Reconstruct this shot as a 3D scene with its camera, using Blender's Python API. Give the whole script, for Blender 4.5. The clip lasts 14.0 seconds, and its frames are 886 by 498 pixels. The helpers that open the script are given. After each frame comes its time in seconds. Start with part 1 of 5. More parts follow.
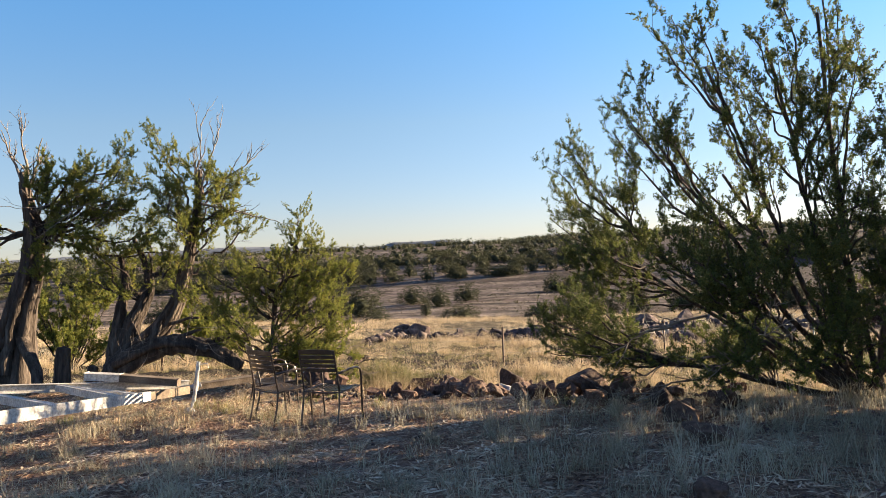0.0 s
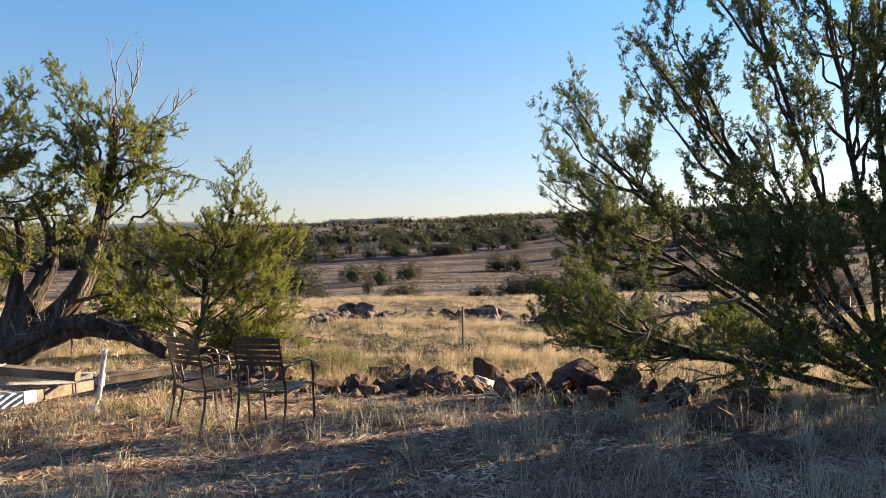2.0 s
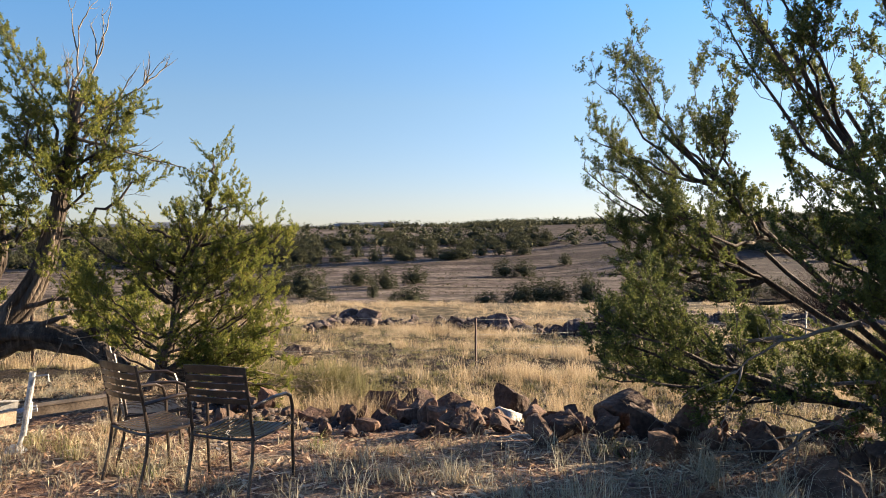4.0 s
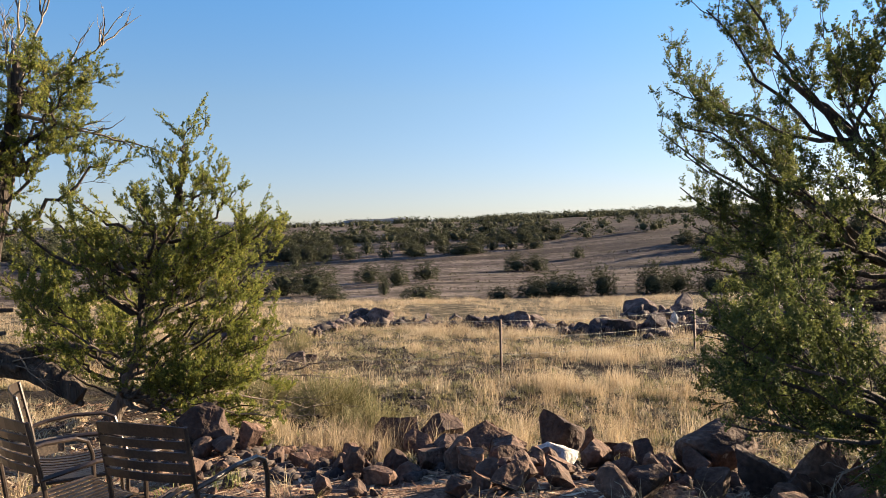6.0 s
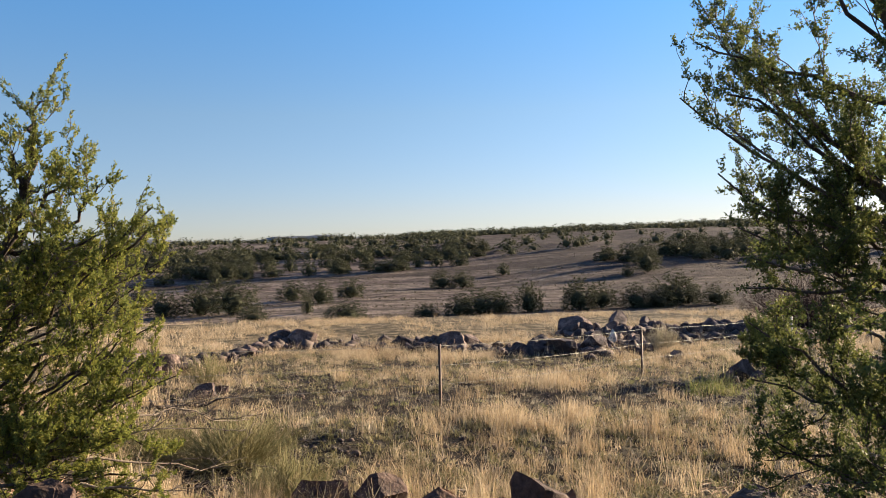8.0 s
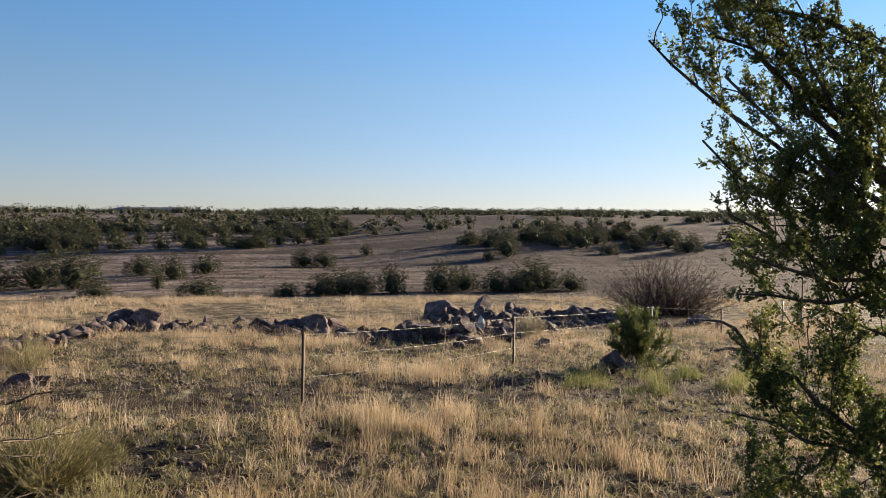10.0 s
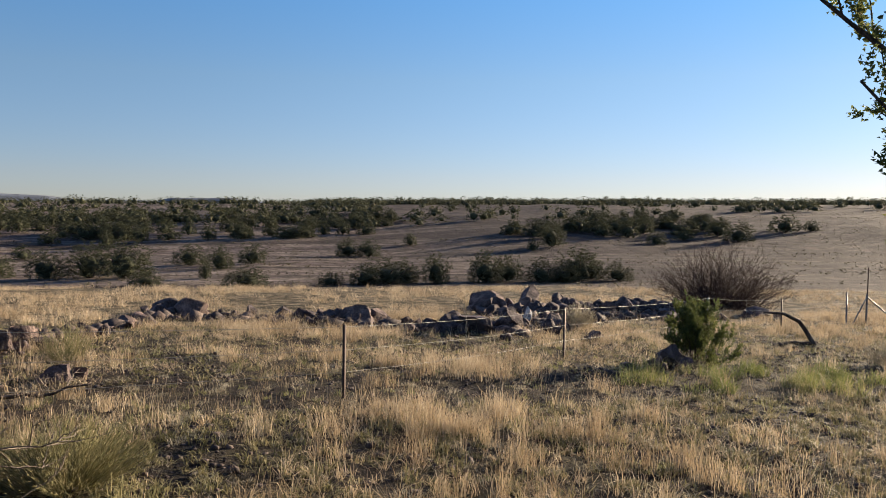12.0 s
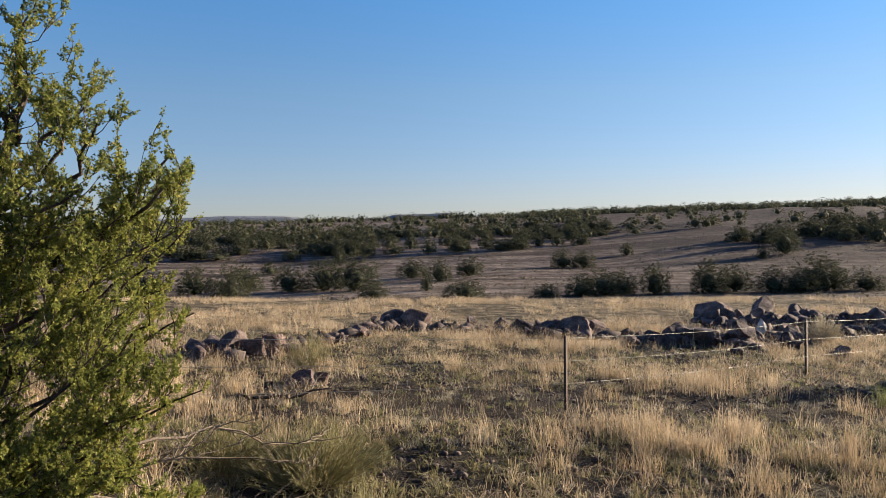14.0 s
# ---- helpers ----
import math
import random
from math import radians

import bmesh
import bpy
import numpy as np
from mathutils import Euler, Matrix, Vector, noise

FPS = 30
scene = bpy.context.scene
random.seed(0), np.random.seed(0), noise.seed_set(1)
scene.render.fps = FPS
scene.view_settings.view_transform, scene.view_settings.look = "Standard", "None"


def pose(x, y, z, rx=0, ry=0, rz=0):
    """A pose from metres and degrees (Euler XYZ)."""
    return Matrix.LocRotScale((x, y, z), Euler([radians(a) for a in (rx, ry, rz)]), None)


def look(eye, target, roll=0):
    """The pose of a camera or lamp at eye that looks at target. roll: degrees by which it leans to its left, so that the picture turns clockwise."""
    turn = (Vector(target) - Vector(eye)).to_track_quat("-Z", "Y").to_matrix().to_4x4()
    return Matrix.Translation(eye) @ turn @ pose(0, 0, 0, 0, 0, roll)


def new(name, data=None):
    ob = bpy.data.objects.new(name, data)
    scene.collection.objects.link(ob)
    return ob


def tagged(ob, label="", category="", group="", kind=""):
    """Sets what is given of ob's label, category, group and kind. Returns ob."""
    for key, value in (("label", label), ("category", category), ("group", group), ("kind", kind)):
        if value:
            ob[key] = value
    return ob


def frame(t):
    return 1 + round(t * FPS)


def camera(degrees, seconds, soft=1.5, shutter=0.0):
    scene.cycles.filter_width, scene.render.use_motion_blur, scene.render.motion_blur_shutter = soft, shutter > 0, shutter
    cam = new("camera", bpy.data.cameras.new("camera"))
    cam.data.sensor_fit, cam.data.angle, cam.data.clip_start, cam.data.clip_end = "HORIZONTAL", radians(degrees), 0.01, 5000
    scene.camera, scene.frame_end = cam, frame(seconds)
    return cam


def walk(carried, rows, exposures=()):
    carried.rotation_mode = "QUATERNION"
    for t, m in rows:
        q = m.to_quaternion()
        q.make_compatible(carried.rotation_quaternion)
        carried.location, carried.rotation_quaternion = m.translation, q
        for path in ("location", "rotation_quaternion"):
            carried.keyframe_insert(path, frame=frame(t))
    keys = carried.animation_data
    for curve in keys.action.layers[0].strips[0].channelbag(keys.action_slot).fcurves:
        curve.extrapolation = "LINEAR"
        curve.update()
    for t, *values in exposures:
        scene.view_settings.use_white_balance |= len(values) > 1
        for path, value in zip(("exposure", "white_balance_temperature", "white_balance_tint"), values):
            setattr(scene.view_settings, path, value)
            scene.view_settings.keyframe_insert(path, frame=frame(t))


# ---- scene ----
cam = camera(61.2, 14.0, 0.5)
PATH = [
    (0, (0.04, -0.76, 1.911), (0.048, 1.24, 1.917), -2.6),
    (0.5, (-0.083, -0.328, 1.881), (0.0, 1.67, 1.858), -1.5),
    (1, (-0.165, 0.151, 1.832), (-0.083, 2.149, 1.79), -1.1),
    (1.5, (-0.227, 0.639, 1.795), (-0.162, 2.637, 1.741), -1.0),
    (2, (-0.299, 1.124, 1.775), (-0.136, 3.117, 1.718), -1.6),
    (2.5, (-0.287, 1.598, 1.752), (-0.116, 3.589, 1.696), -1.5),
    (3, (-0.302, 2.029, 1.727), (-0.126, 4.021, 1.682), -0.8),
    (5.5, (-0.253, 4.251, 1.673), (-0.139, 6.248, 1.628), -1.4),
    (6, (-0.316, 4.71, 1.64), (-0.196, 6.706, 1.584), -1.7),
    (6.5, (-0.336, 5.138, 1.598), (-0.196, 7.132, 1.531), -1.6),
    (7, (-0.376, 5.553, 1.583), (-0.183, 7.544, 1.573), -1.3),
    (7.5, (-0.415, 5.937, 1.579), (-0.139, 7.918, 1.571), -2.2),
    (8, (-0.324, 6.362, 1.565), (-0.004, 8.336, 1.549), -1.7),
    (8.5, (-0.271, 6.735, 1.562), (0.318, 8.646, 1.535), -0.9),
    (11, (-0.141, 7.920, 1.514), (0.533, 9.800, 1.417), 0.9),
    (11.5, (-0.078, 8.095, 1.493), (0.514, 10.002, 1.388), 0.8),
    (12, (-0.064, 8.184, 1.492), (0.497, 10.101, 1.393), 0.5),
    (12.5, (-0.08, 8.187, 1.472), (0.449, 10.113, 1.377), 0.1),
    (13, (-0.105, 8.217, 1.477), (0.337, 10.165, 1.382), -0.2),
    (13.5, (-0.122, 8.221, 1.481), (0.061, 10.211, 1.395), -0.8),
    (14, (-0.129, 8.206, 1.486), (-0.128, 10.205, 1.421), -1.3),
]
walk(cam, [(t, look(eye, target, roll)) for t, eye, target, roll in PATH], [(0, 2.35, 6850, 10), (3, 2.33, 6750, 10), (8, 2.07, 6500, 10), (11, 1.78, 6350, 10), (12.5, 1.76, 6250, 10), (14, 1.84, 6100, 10)])

# ---- light ----
SUN_AZ, SUN_EL = 68.0, 11.5          # degrees to the right of straight ahead, and above the horizon
world = bpy.data.worlds.new("sky")
scene.world = world
world.use_nodes = True
wn = world.node_tree.nodes
sky = wn.new("ShaderNodeTexSky")
sky.sky_type, sky.sun_disc = "NISHITA", False
sky.sun_elevation, sky.sun_rotation = radians(SUN_EL), radians(SUN_AZ)
sky.altitude, sky.air_density, sky.dust_density, sky.ozone_density = 1600, 1.0, 0.3, 2.7
# the sky's tint by height above the horizon; its unseen top is raised to lighten shade
wl = world.node_tree.links
height = wn.new("ShaderNodeSeparateXYZ")
wl.new(wn.new("ShaderNodeTexCoord").outputs["Generated"], height.inputs[0])
sky_ramp = wn.new("ShaderNodeValToRGB")
SKY_TINT = [(0.0, (0.51, 0.49, 0.62)), (0.045, (0.61, 0.53, 0.60)), (0.17, (0.74, 0.70, 0.69)), (0.32, (0.60, 0.86, 0.98)), (0.6, (1.05, 0.95, 1.06))]
while len(sky_ramp.color_ramp.elements) < len(SKY_TINT):
    sky_ramp.color_ramp.elements.new(0.5)
for el, (at, c) in zip(sky_ramp.color_ramp.elements, SKY_TINT):
    el.position, el.color = at, (*c, 1)
wl.new(height.outputs[2], sky_ramp.inputs[0])
tint = wn.new("ShaderNodeMix")
tint.data_type, tint.blend_type = "RGBA", "MULTIPLY"
tint.inputs[0].default_value = 1.0
wl.new(sky.outputs[0], tint.inputs[6])
wl.new(sky_ramp.outputs[0], tint.inputs[7])
wl.new(tint.outputs[2], wn["Background"].inputs[0])
wn["Background"].inputs[1].default_value = 0.0615
sun_dir = Vector((math.sin(radians(SUN_AZ)) * math.cos(radians(SUN_EL)), math.cos(radians(SUN_AZ)) * math.cos(radians(SUN_EL)), math.sin(radians(SUN_EL))))
sun = new("sun", bpy.data.lights.new("sun", "SUN"))
sun.data.energy, sun.data.angle, sun.data.color = 5.0, radians(0.55), (1.0, 0.80, 0.56)
sun.matrix_world = look((0, 0, 60), Vector((0, 0, 60)) - sun_dir)


# ---- materials ----
def nodes_of(mat):
    mat.use_nodes = True
    t = mat.node_tree
    return t, t.nodes, t.links, t.nodes["Principled BSDF"]


def ramp(nodes, stops):
    r = nodes.new("ShaderNodeValToRGB")
    els = r.color_ramp.elements
    while len(els) < len(stops):
        els.new(0.5)
    for e, (p, c) in zip(els, stops):
        e.position, e.color = p, (*c, 1)
    return r


def noise_node(nodes, links, scale, detail=4, coord=None, rough=0.55):
    n = nodes.new("ShaderNodeTexNoise")
    n.inputs["Scale"].default_value, n.inputs["Detail"].default_value, n.inputs["Roughness"].default_value = scale, detail, rough
    if coord is not None:
        links.new(coord, n.inputs["Vector"])
    return n


def mixed(nodes, links, fac, a, b, blend="MIX"):
    m = nodes.new("ShaderNodeMix")
    m.data_type, m.blend_type = "RGBA", blend
    for sock, v in ((m.inputs[0], fac), (m.inputs[6], a), (m.inputs[7], b)):
        if isinstance(v, (int, float)):
            sock.default_value = v
        elif isinstance(v, tuple):
            sock.default_value = (*v, 1)
        else:
            links.new(v, sock)
    return m.outputs[2]


def surface(name, dark, mid, light, scale=6.0, fine=40.0, rough=0.9, bump=0.4, dist=0.02, metal=0.0, stain=None, random_by=None, space="Object", stretch=None):
    """A rough natural surface: a broad and a fine noise in colour, relief from both."""
    mat = bpy.data.materials.new(name)
    t, nodes, links, bsdf = nodes_of(mat)
    tc = nodes.new("ShaderNodeTexCoord").outputs[space]
    if stretch:
        mp = nodes.new("ShaderNodeMapping")
        mp.inputs["Scale"].default_value = stretch
        links.new(tc, mp.inputs[0])
        tc = mp.outputs[0]
    n1, n2 = noise_node(nodes, links, scale, 5, tc), noise_node(nodes, links, fine, 4, tc)
    r = ramp(nodes, [(0.28, dark), (0.5, mid), (0.74, light)])
    links.new(n1.outputs["Fac"], r.inputs[0])
    r2 = ramp(nodes, [(0.3, (0.55, 0.55, 0.55)), (0.7, (1.25, 1.25, 1.25))])
    links.new(n2.outputs["Fac"], r2.inputs[0])
    col = mixed(nodes, links, 1.0, r.outputs[0], r2.outputs[0], "MULTIPLY")
    if stain:
        n3 = noise_node(nodes, links, stain[1], 6, tc)
        s = ramp(nodes, [(stain[2], (0, 0, 0)), (stain[2] + 0.06, (1, 1, 1))])
        links.new(n3.outputs["Fac"], s.inputs[0])
        col = mixed(nodes, links, s.outputs[0], col, stain[0])
    if random_by:
        src = nodes.new("ShaderNodeObjectInfo").outputs["Random"] if random_by == "object" else nodes.new("ShaderNodeNewGeometry").outputs["Random Per Island"]
        rv = ramp(nodes, [(0.0, (0.62, 0.60, 0.62)), (0.5, (1.0, 0.97, 0.95)), (1.0, (1.4, 1.25, 1.12))])
        links.new(src, rv.inputs[0])
        col = mixed(nodes, links, 1.0, col, rv.outputs[0], "MULTIPLY")
    links.new(col, bsdf.inputs["Base Color"])
    bsdf.inputs["Roughness"].default_value, bsdf.inputs["Metallic"].default_value = rough, metal
    bsdf.inputs["Specular IOR Level"].default_value = 0.25
    if bump:
        b = nodes.new("ShaderNodeBump")
        b.inputs["Strength"].default_value, b.inputs["Distance"].default_value = bump, dist
        m = nodes.new("ShaderNodeMath")
        m.operation = "ADD"
        links.new(n1.outputs["Fac"], m.inputs[0])
        links.new(n2.outputs["Fac"], m.inputs[1])
        links.new(m.outputs[0], b.inputs["Height"])
        links.new(b.outputs[0], bsdf.inputs["Normal"])
    return mat


def foliage(name, stops, through_amount=0.35, rough=0.6, patch=0.7):
    """Leaves or blades: a colour of its own for each island, broad patches, and light that shines through."""
    mat = bpy.data.materials.new(name)
    t, nodes, links, bsdf = nodes_of(mat)
    geo = nodes.new("ShaderNodeNewGeometry")
    tc = nodes.new("ShaderNodeTexCoord").outputs["Object"]
    n = noise_node(nodes, links, patch, 3, tc)
    a = nodes.new("ShaderNodeMath")
    a.operation = "MULTIPLY_ADD"
    a.inputs[1].default_value = 0.55
    links.new(geo.outputs["Random Per Island"], a.inputs[0])
    m = nodes.new("ShaderNodeMath")
    m.operation = "MULTIPLY_ADD"
    m.inputs[1].default_value, m.inputs[2].default_value = 1.3, -0.42
    links.new(n.outputs["Fac"], m.inputs[0])
    links.new(m.outputs[0], a.inputs[2])
    r = ramp(nodes, stops)
    links.new(a.outputs[0], r.inputs[0])
    links.new(r.outputs[0], bsdf.inputs["Base Color"])
    bsdf.inputs["Roughness"].default_value = rough
    bsdf.inputs["Specular IOR Level"].default_value = 0.12
    tr = nodes.new("ShaderNodeBsdfTranslucent")
    links.new(r.outputs[0], tr.inputs["Color"])
    mx = nodes.new("ShaderNodeMixShader")
    mx.inputs[0].default_value = through_amount
    links.new(bsdf.outputs[0], mx.inputs[1])
    links.new(tr.outputs[0], mx.inputs[2])
    links.new(mx.outputs[0], nodes["Material Output"].inputs[0])
    return mat


def ground_material():
    mat = bpy.data.materials.new("dry_earth")
    t, nodes, links, bsdf = nodes_of(mat)
    tc = nodes.new("ShaderNodeTexCoord").outputs["Object"]
    fine, mid = noise_node(nodes, links, 26, 7, tc, 0.7), noise_node(nodes, links, 1.7, 6, tc, 0.65)
    sep = nodes.new("ShaderNodeSeparateXYZ")
    links.new(tc, sep.inputs[0])

    def between(a, b):
        m = nodes.new("ShaderNodeMapRange")
        m.inputs[1].default_value, m.inputs[2].default_value = a, b
        links.new(sep.outputs[1], m.inputs[0])
        return m.outputs[0]

    # the yard: reddish earth under matted grey straw
    dirt = ramp(nodes, [(0.3, (0.062, 0.036, 0.027)), (0.5, (0.215, 0.134, 0.096)), (0.72, (0.50, 0.36, 0.27))])
    links.new(fine.outputs["Fac"], dirt.inputs[0])
    straw = ramp(nodes, [(0.3, (0.10, 0.082, 0.06)), (0.5, (0.30, 0.255, 0.185)), (0.7, (0.58, 0.51, 0.39))])
    links.new(fine.outputs["Fac"], straw.inputs[0])
    pick = ramp(nodes, [(0.48, (0, 0, 0)), (0.64, (1, 1, 1))])
    links.new(mid.outputs["Fac"], pick.inputs[0])
    yard = mixed(nodes, links, pick.outputs[0], dirt.outputs[0], straw.outputs[0])
    # the terrace: dark stony soil, grey-green crust, some straw
    soil = ramp(nodes, [(0.3, (0.010, 0.008, 0.007)), (0.5, (0.026, 0.020, 0.016)), (0.72, (0.085, 0.066, 0.048))])
    links.new(fine.outputs["Fac"], soil.inputs[0])
    crust = ramp(nodes, [(0.3, (0.018, 0.015, 0.010)), (0.5, (0.046, 0.039, 0.023)), (0.72, (0.14, 0.112, 0.066))])
    links.new(fine.outputs["Fac"], crust.inputs[0])
    pick2 = ramp(nodes, [(0.45, (0, 0, 0)), (0.6, (1, 1, 1))])
    links.new(mid.outputs["Fac"], pick2.inputs[0])
    terrace = mixed(nodes, links, pick2.outputs[0], soil.outputs[0], crust.outputs[0])
    near = mixed(nodes, links, between(10.5, 13), yard, terrace)
    dull = mixed(nodes, links, 1.0, straw.outputs[0], (0.62, 0.57, 0.50), "MULTIPLY")
    patchy = mixed(nodes, links, pick2.outputs[0], crust.outputs[0], dull)
    belt = mixed(nodes, links, between(27, 34), near, patchy)
    # the valley floor: pale grass, pinkish soil, dark low scrub; sunlit and shadow streaks painted in
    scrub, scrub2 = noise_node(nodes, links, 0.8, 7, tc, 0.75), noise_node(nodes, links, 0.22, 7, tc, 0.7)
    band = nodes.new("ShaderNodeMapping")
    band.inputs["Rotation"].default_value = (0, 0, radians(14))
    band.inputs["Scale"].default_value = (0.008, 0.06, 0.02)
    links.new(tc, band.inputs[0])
    light_streak = noise_node(nodes, links, 1.0, 8, band.outputs[0], 0.68)
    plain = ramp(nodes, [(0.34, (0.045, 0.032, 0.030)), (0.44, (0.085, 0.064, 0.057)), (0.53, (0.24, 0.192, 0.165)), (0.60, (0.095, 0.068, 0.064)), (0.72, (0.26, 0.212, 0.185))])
    links.new(light_streak.outputs["Fac"], plain.inputs[0])
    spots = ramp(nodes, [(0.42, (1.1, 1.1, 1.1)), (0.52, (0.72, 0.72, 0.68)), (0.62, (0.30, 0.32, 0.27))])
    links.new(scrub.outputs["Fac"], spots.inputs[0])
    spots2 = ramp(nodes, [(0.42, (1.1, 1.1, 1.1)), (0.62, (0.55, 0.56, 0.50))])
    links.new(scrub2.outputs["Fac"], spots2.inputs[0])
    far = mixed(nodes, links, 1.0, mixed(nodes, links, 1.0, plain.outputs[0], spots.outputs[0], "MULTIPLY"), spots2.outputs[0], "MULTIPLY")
    # shade of the slope turned from the sun, painted brown towards one side
    east = nodes.new("ShaderNodeMapRange")
    east.inputs[1].default_value, east.inputs[2].default_value, east.inputs[4].default_value = 15.0, 75.0, 1.5
    links.new(sep.outputs[0], east.inputs[0])
    slope_shade = nodes.new("ShaderNodeMath")
    slope_shade.operation = "MULTIPLY"
    links.new(east.outputs[0], slope_shade.inputs[0])
    links.new(scrub2.outputs["Fac"], slope_shade.inputs[1])
    far = mixed(nodes, links, slope_shade.outputs[0], far, (0.036, 0.027, 0.025))
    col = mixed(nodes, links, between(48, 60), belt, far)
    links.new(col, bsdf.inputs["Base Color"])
    bsdf.inputs["Roughness"].default_value, bsdf.inputs["Specular IOR Level"].default_value = 0.95, 0.1
    b = nodes.new("ShaderNodeBump")
    b.inputs["Strength"].default_value, b.inputs["Distance"].default_value = 0.9, 0.05
    links.new(fine.outputs["Fac"], b.inputs["Height"])
    b2 = nodes.new("ShaderNodeBump")
    b2.inputs["Strength"].default_value, b2.inputs["Distance"].default_value = 0.5, 0.5
    links.new(scrub.outputs["Fac"], b2.inputs["Height"])
    links.new(b.outputs[0], b2.inputs["Normal"])
    b3 = nodes.new("ShaderNodeBump")
    b3.inputs["Strength"].default_value, b3.inputs["Distance"].default_value = 0.35, 2.0
    links.new(scrub2.outputs["Fac"], b3.inputs["Height"])
    links.new(b2.outputs[0], b3.inputs["Normal"])
    links.new(b3.outputs[0], bsdf.inputs["Normal"])
    return mat


M_GROUND = ground_material()
M_BARK = surface("juniper_bark", (0.018, 0.013, 0.011), (0.062, 0.048, 0.039), (0.17, 0.136, 0.11), 7, 45, bump=1.0, dist=0.03, stretch=(1, 1, 0.12))
M_DEADWOOD = surface("weathered_wood", (0.09, 0.072, 0.058), (0.185, 0.15, 0.122), (0.32, 0.27, 0.22), 6, 70, bump=0.6, dist=0.01)
M_NEEDLE = foliage("juniper_needles", [(0.0, (0.046, 0.060, 0.016)), (0.35, (0.112, 0.132, 0.032)), (0.6, (0.192, 0.204, 0.047)), (0.85, (0.27, 0.258, 0.064)), (1.0, (0.32, 0.255, 0.092))], 0.5, patch=5.0)
M_NEEDLE_DARK = foliage("dark_juniper_needles", [(0.0, (0.036, 0.049, 0.020)), (0.4, (0.076, 0.096, 0.031)), (0.75, (0.14, 0.155, 0.044)), (1.0, (0.22, 0.205, 0.064))], 0.4, patch=5.0)
M_NEEDLE_FAR = foliage("far_juniper_foliage", [(0.0, (0.028, 0.032, 0.019)), (0.45, (0.054, 0.058, 0.032)), (0.8, (0.086, 0.086, 0.045)), (1.0, (0.12, 0.11, 0.062))], 0.2, rough=0.8, patch=0.08)
M_STRAW = foliage("dry_grass", [(0.0, (0.12, 0.084, 0.05)), (0.3, (0.31, 0.232, 0.142)), (0.65, (0.53, 0.42, 0.275)), (1.0, (0.68, 0.57, 0.405))], 0.27, patch=0.9)
M_GREYGRASS = foliage("grey_dry_grass", [(0.0, (0.14, 0.118, 0.08)), (0.4, (0.31, 0.272, 0.188)), (0.8, (0.54, 0.485, 0.36)), (1.0, (0.42, 0.385, 0.262))], 0.32, patch=0.6)
M_GREENGRASS = foliage("green_bunch_grass", [(0.0, (0.075, 0.095, 0.03)), (0.45, (0.155, 0.175, 0.055)), (0.75, (0.26, 0.24, 0.10)), (1.0, (0.42, 0.35, 0.20))], 0.4)
M_LOWGREEN = foliage("olive_low_tufts", [(0.0, (0.12, 0.125, 0.05)), (0.5, (0.22, 0.22, 0.09)), (1.0, (0.36, 0.33, 0.16))], 0.35)
M_HUMMOCK = foliage("hummock_grass", [(0.0, (0.07, 0.068, 0.03)), (0.4, (0.165, 0.15, 0.068)), (0.7, (0.29, 0.25, 0.14)), (1.0, (0.42, 0.355, 0.225))], 0.28, patch=1.8)
M_SCRUB = foliage("valley_scrub", [(0.0, (0.05, 0.045, 0.032)), (0.5, (0.10, 0.09, 0.058)), (1.0, (0.18, 0.15, 0.10))], 0.2)
M_SAGE = foliage("grey_green_shrub", [(0.0, (0.10, 0.105, 0.05)), (0.5, (0.22, 0.205, 0.10)), (1.0, (0.38, 0.32, 0.17))], 0.3)
M_ROCK = surface("volcanic_rock", (0.046, 0.031, 0.026), (0.11, 0.072, 0.056), (0.22, 0.155, 0.118), 3.2, 24, bump=0.8, dist=0.03, stain=((0.34, 0.31, 0.27), 5.5, 0.66), random_by="object")
M_OUTCROP = surface("purplish_outcrop_rock", (0.034, 0.026, 0.027), (0.10, 0.078, 0.075), (0.24, 0.19, 0.172), 3.5, 22, bump=0.9, dist=0.04, stain=((0.27, 0.245, 0.215), 5, 0.68), random_by="object")
M_LEDGE = surface("purplish_ledge_rock", (0.030, 0.023, 0.024), (0.085, 0.066, 0.064), (0.20, 0.16, 0.145), 3.5, 22, bump=0.9, dist=0.04, stain=((0.27, 0.245, 0.215), 5, 0.68), random_by="island")
M_STONE = surface("loose_stone", (0.035, 0.029, 0.028), (0.075, 0.060, 0.055), (0.15, 0.12, 0.10), 9, 50, bump=0.5, random_by="island")
M_WHITEROCK = surface("pale_lichened_rock", (0.25, 0.23, 0.22), (0.52, 0.50, 0.47), (0.68, 0.66, 0.62), 7, 30, bump=0.6, stain=((0.14, 0.10, 0.085), 5, 0.6))
M_CHAIR = surface("brown_painted_steel", (0.028, 0.020, 0.016), (0.045, 0.032, 0.025), (0.075, 0.055, 0.042), 9, 90, rough=0.3, bump=0.05, dist=0.002, metal=0.2)
M_CHAIR.node_tree.nodes["Principled BSDF"].inputs["Specular IOR Level"].default_value = 0.6
M_RAIL = surface("weathered_white_paint", (0.33, 0.31, 0.285), (0.46, 0.44, 0.41), (0.55, 0.53, 0.495), 4, 40, rough=0.55, bump=0.1, dist=0.003, stain=((0.20, 0.14, 0.10), 3, 0.70))
M_TIMBER = surface("grey_timber", (0.075, 0.056, 0.042), (0.15, 0.115, 0.085), (0.25, 0.20, 0.15), 5, 60, bump=0.4, dist=0.004)
M_ZINC = surface("galvanised_steel", (0.26, 0.27, 0.28), (0.40, 0.41, 0.42), (0.52, 0.53, 0.54), 8, 60, rough=0.42, bump=0.05, dist=0.002, metal=0.4)
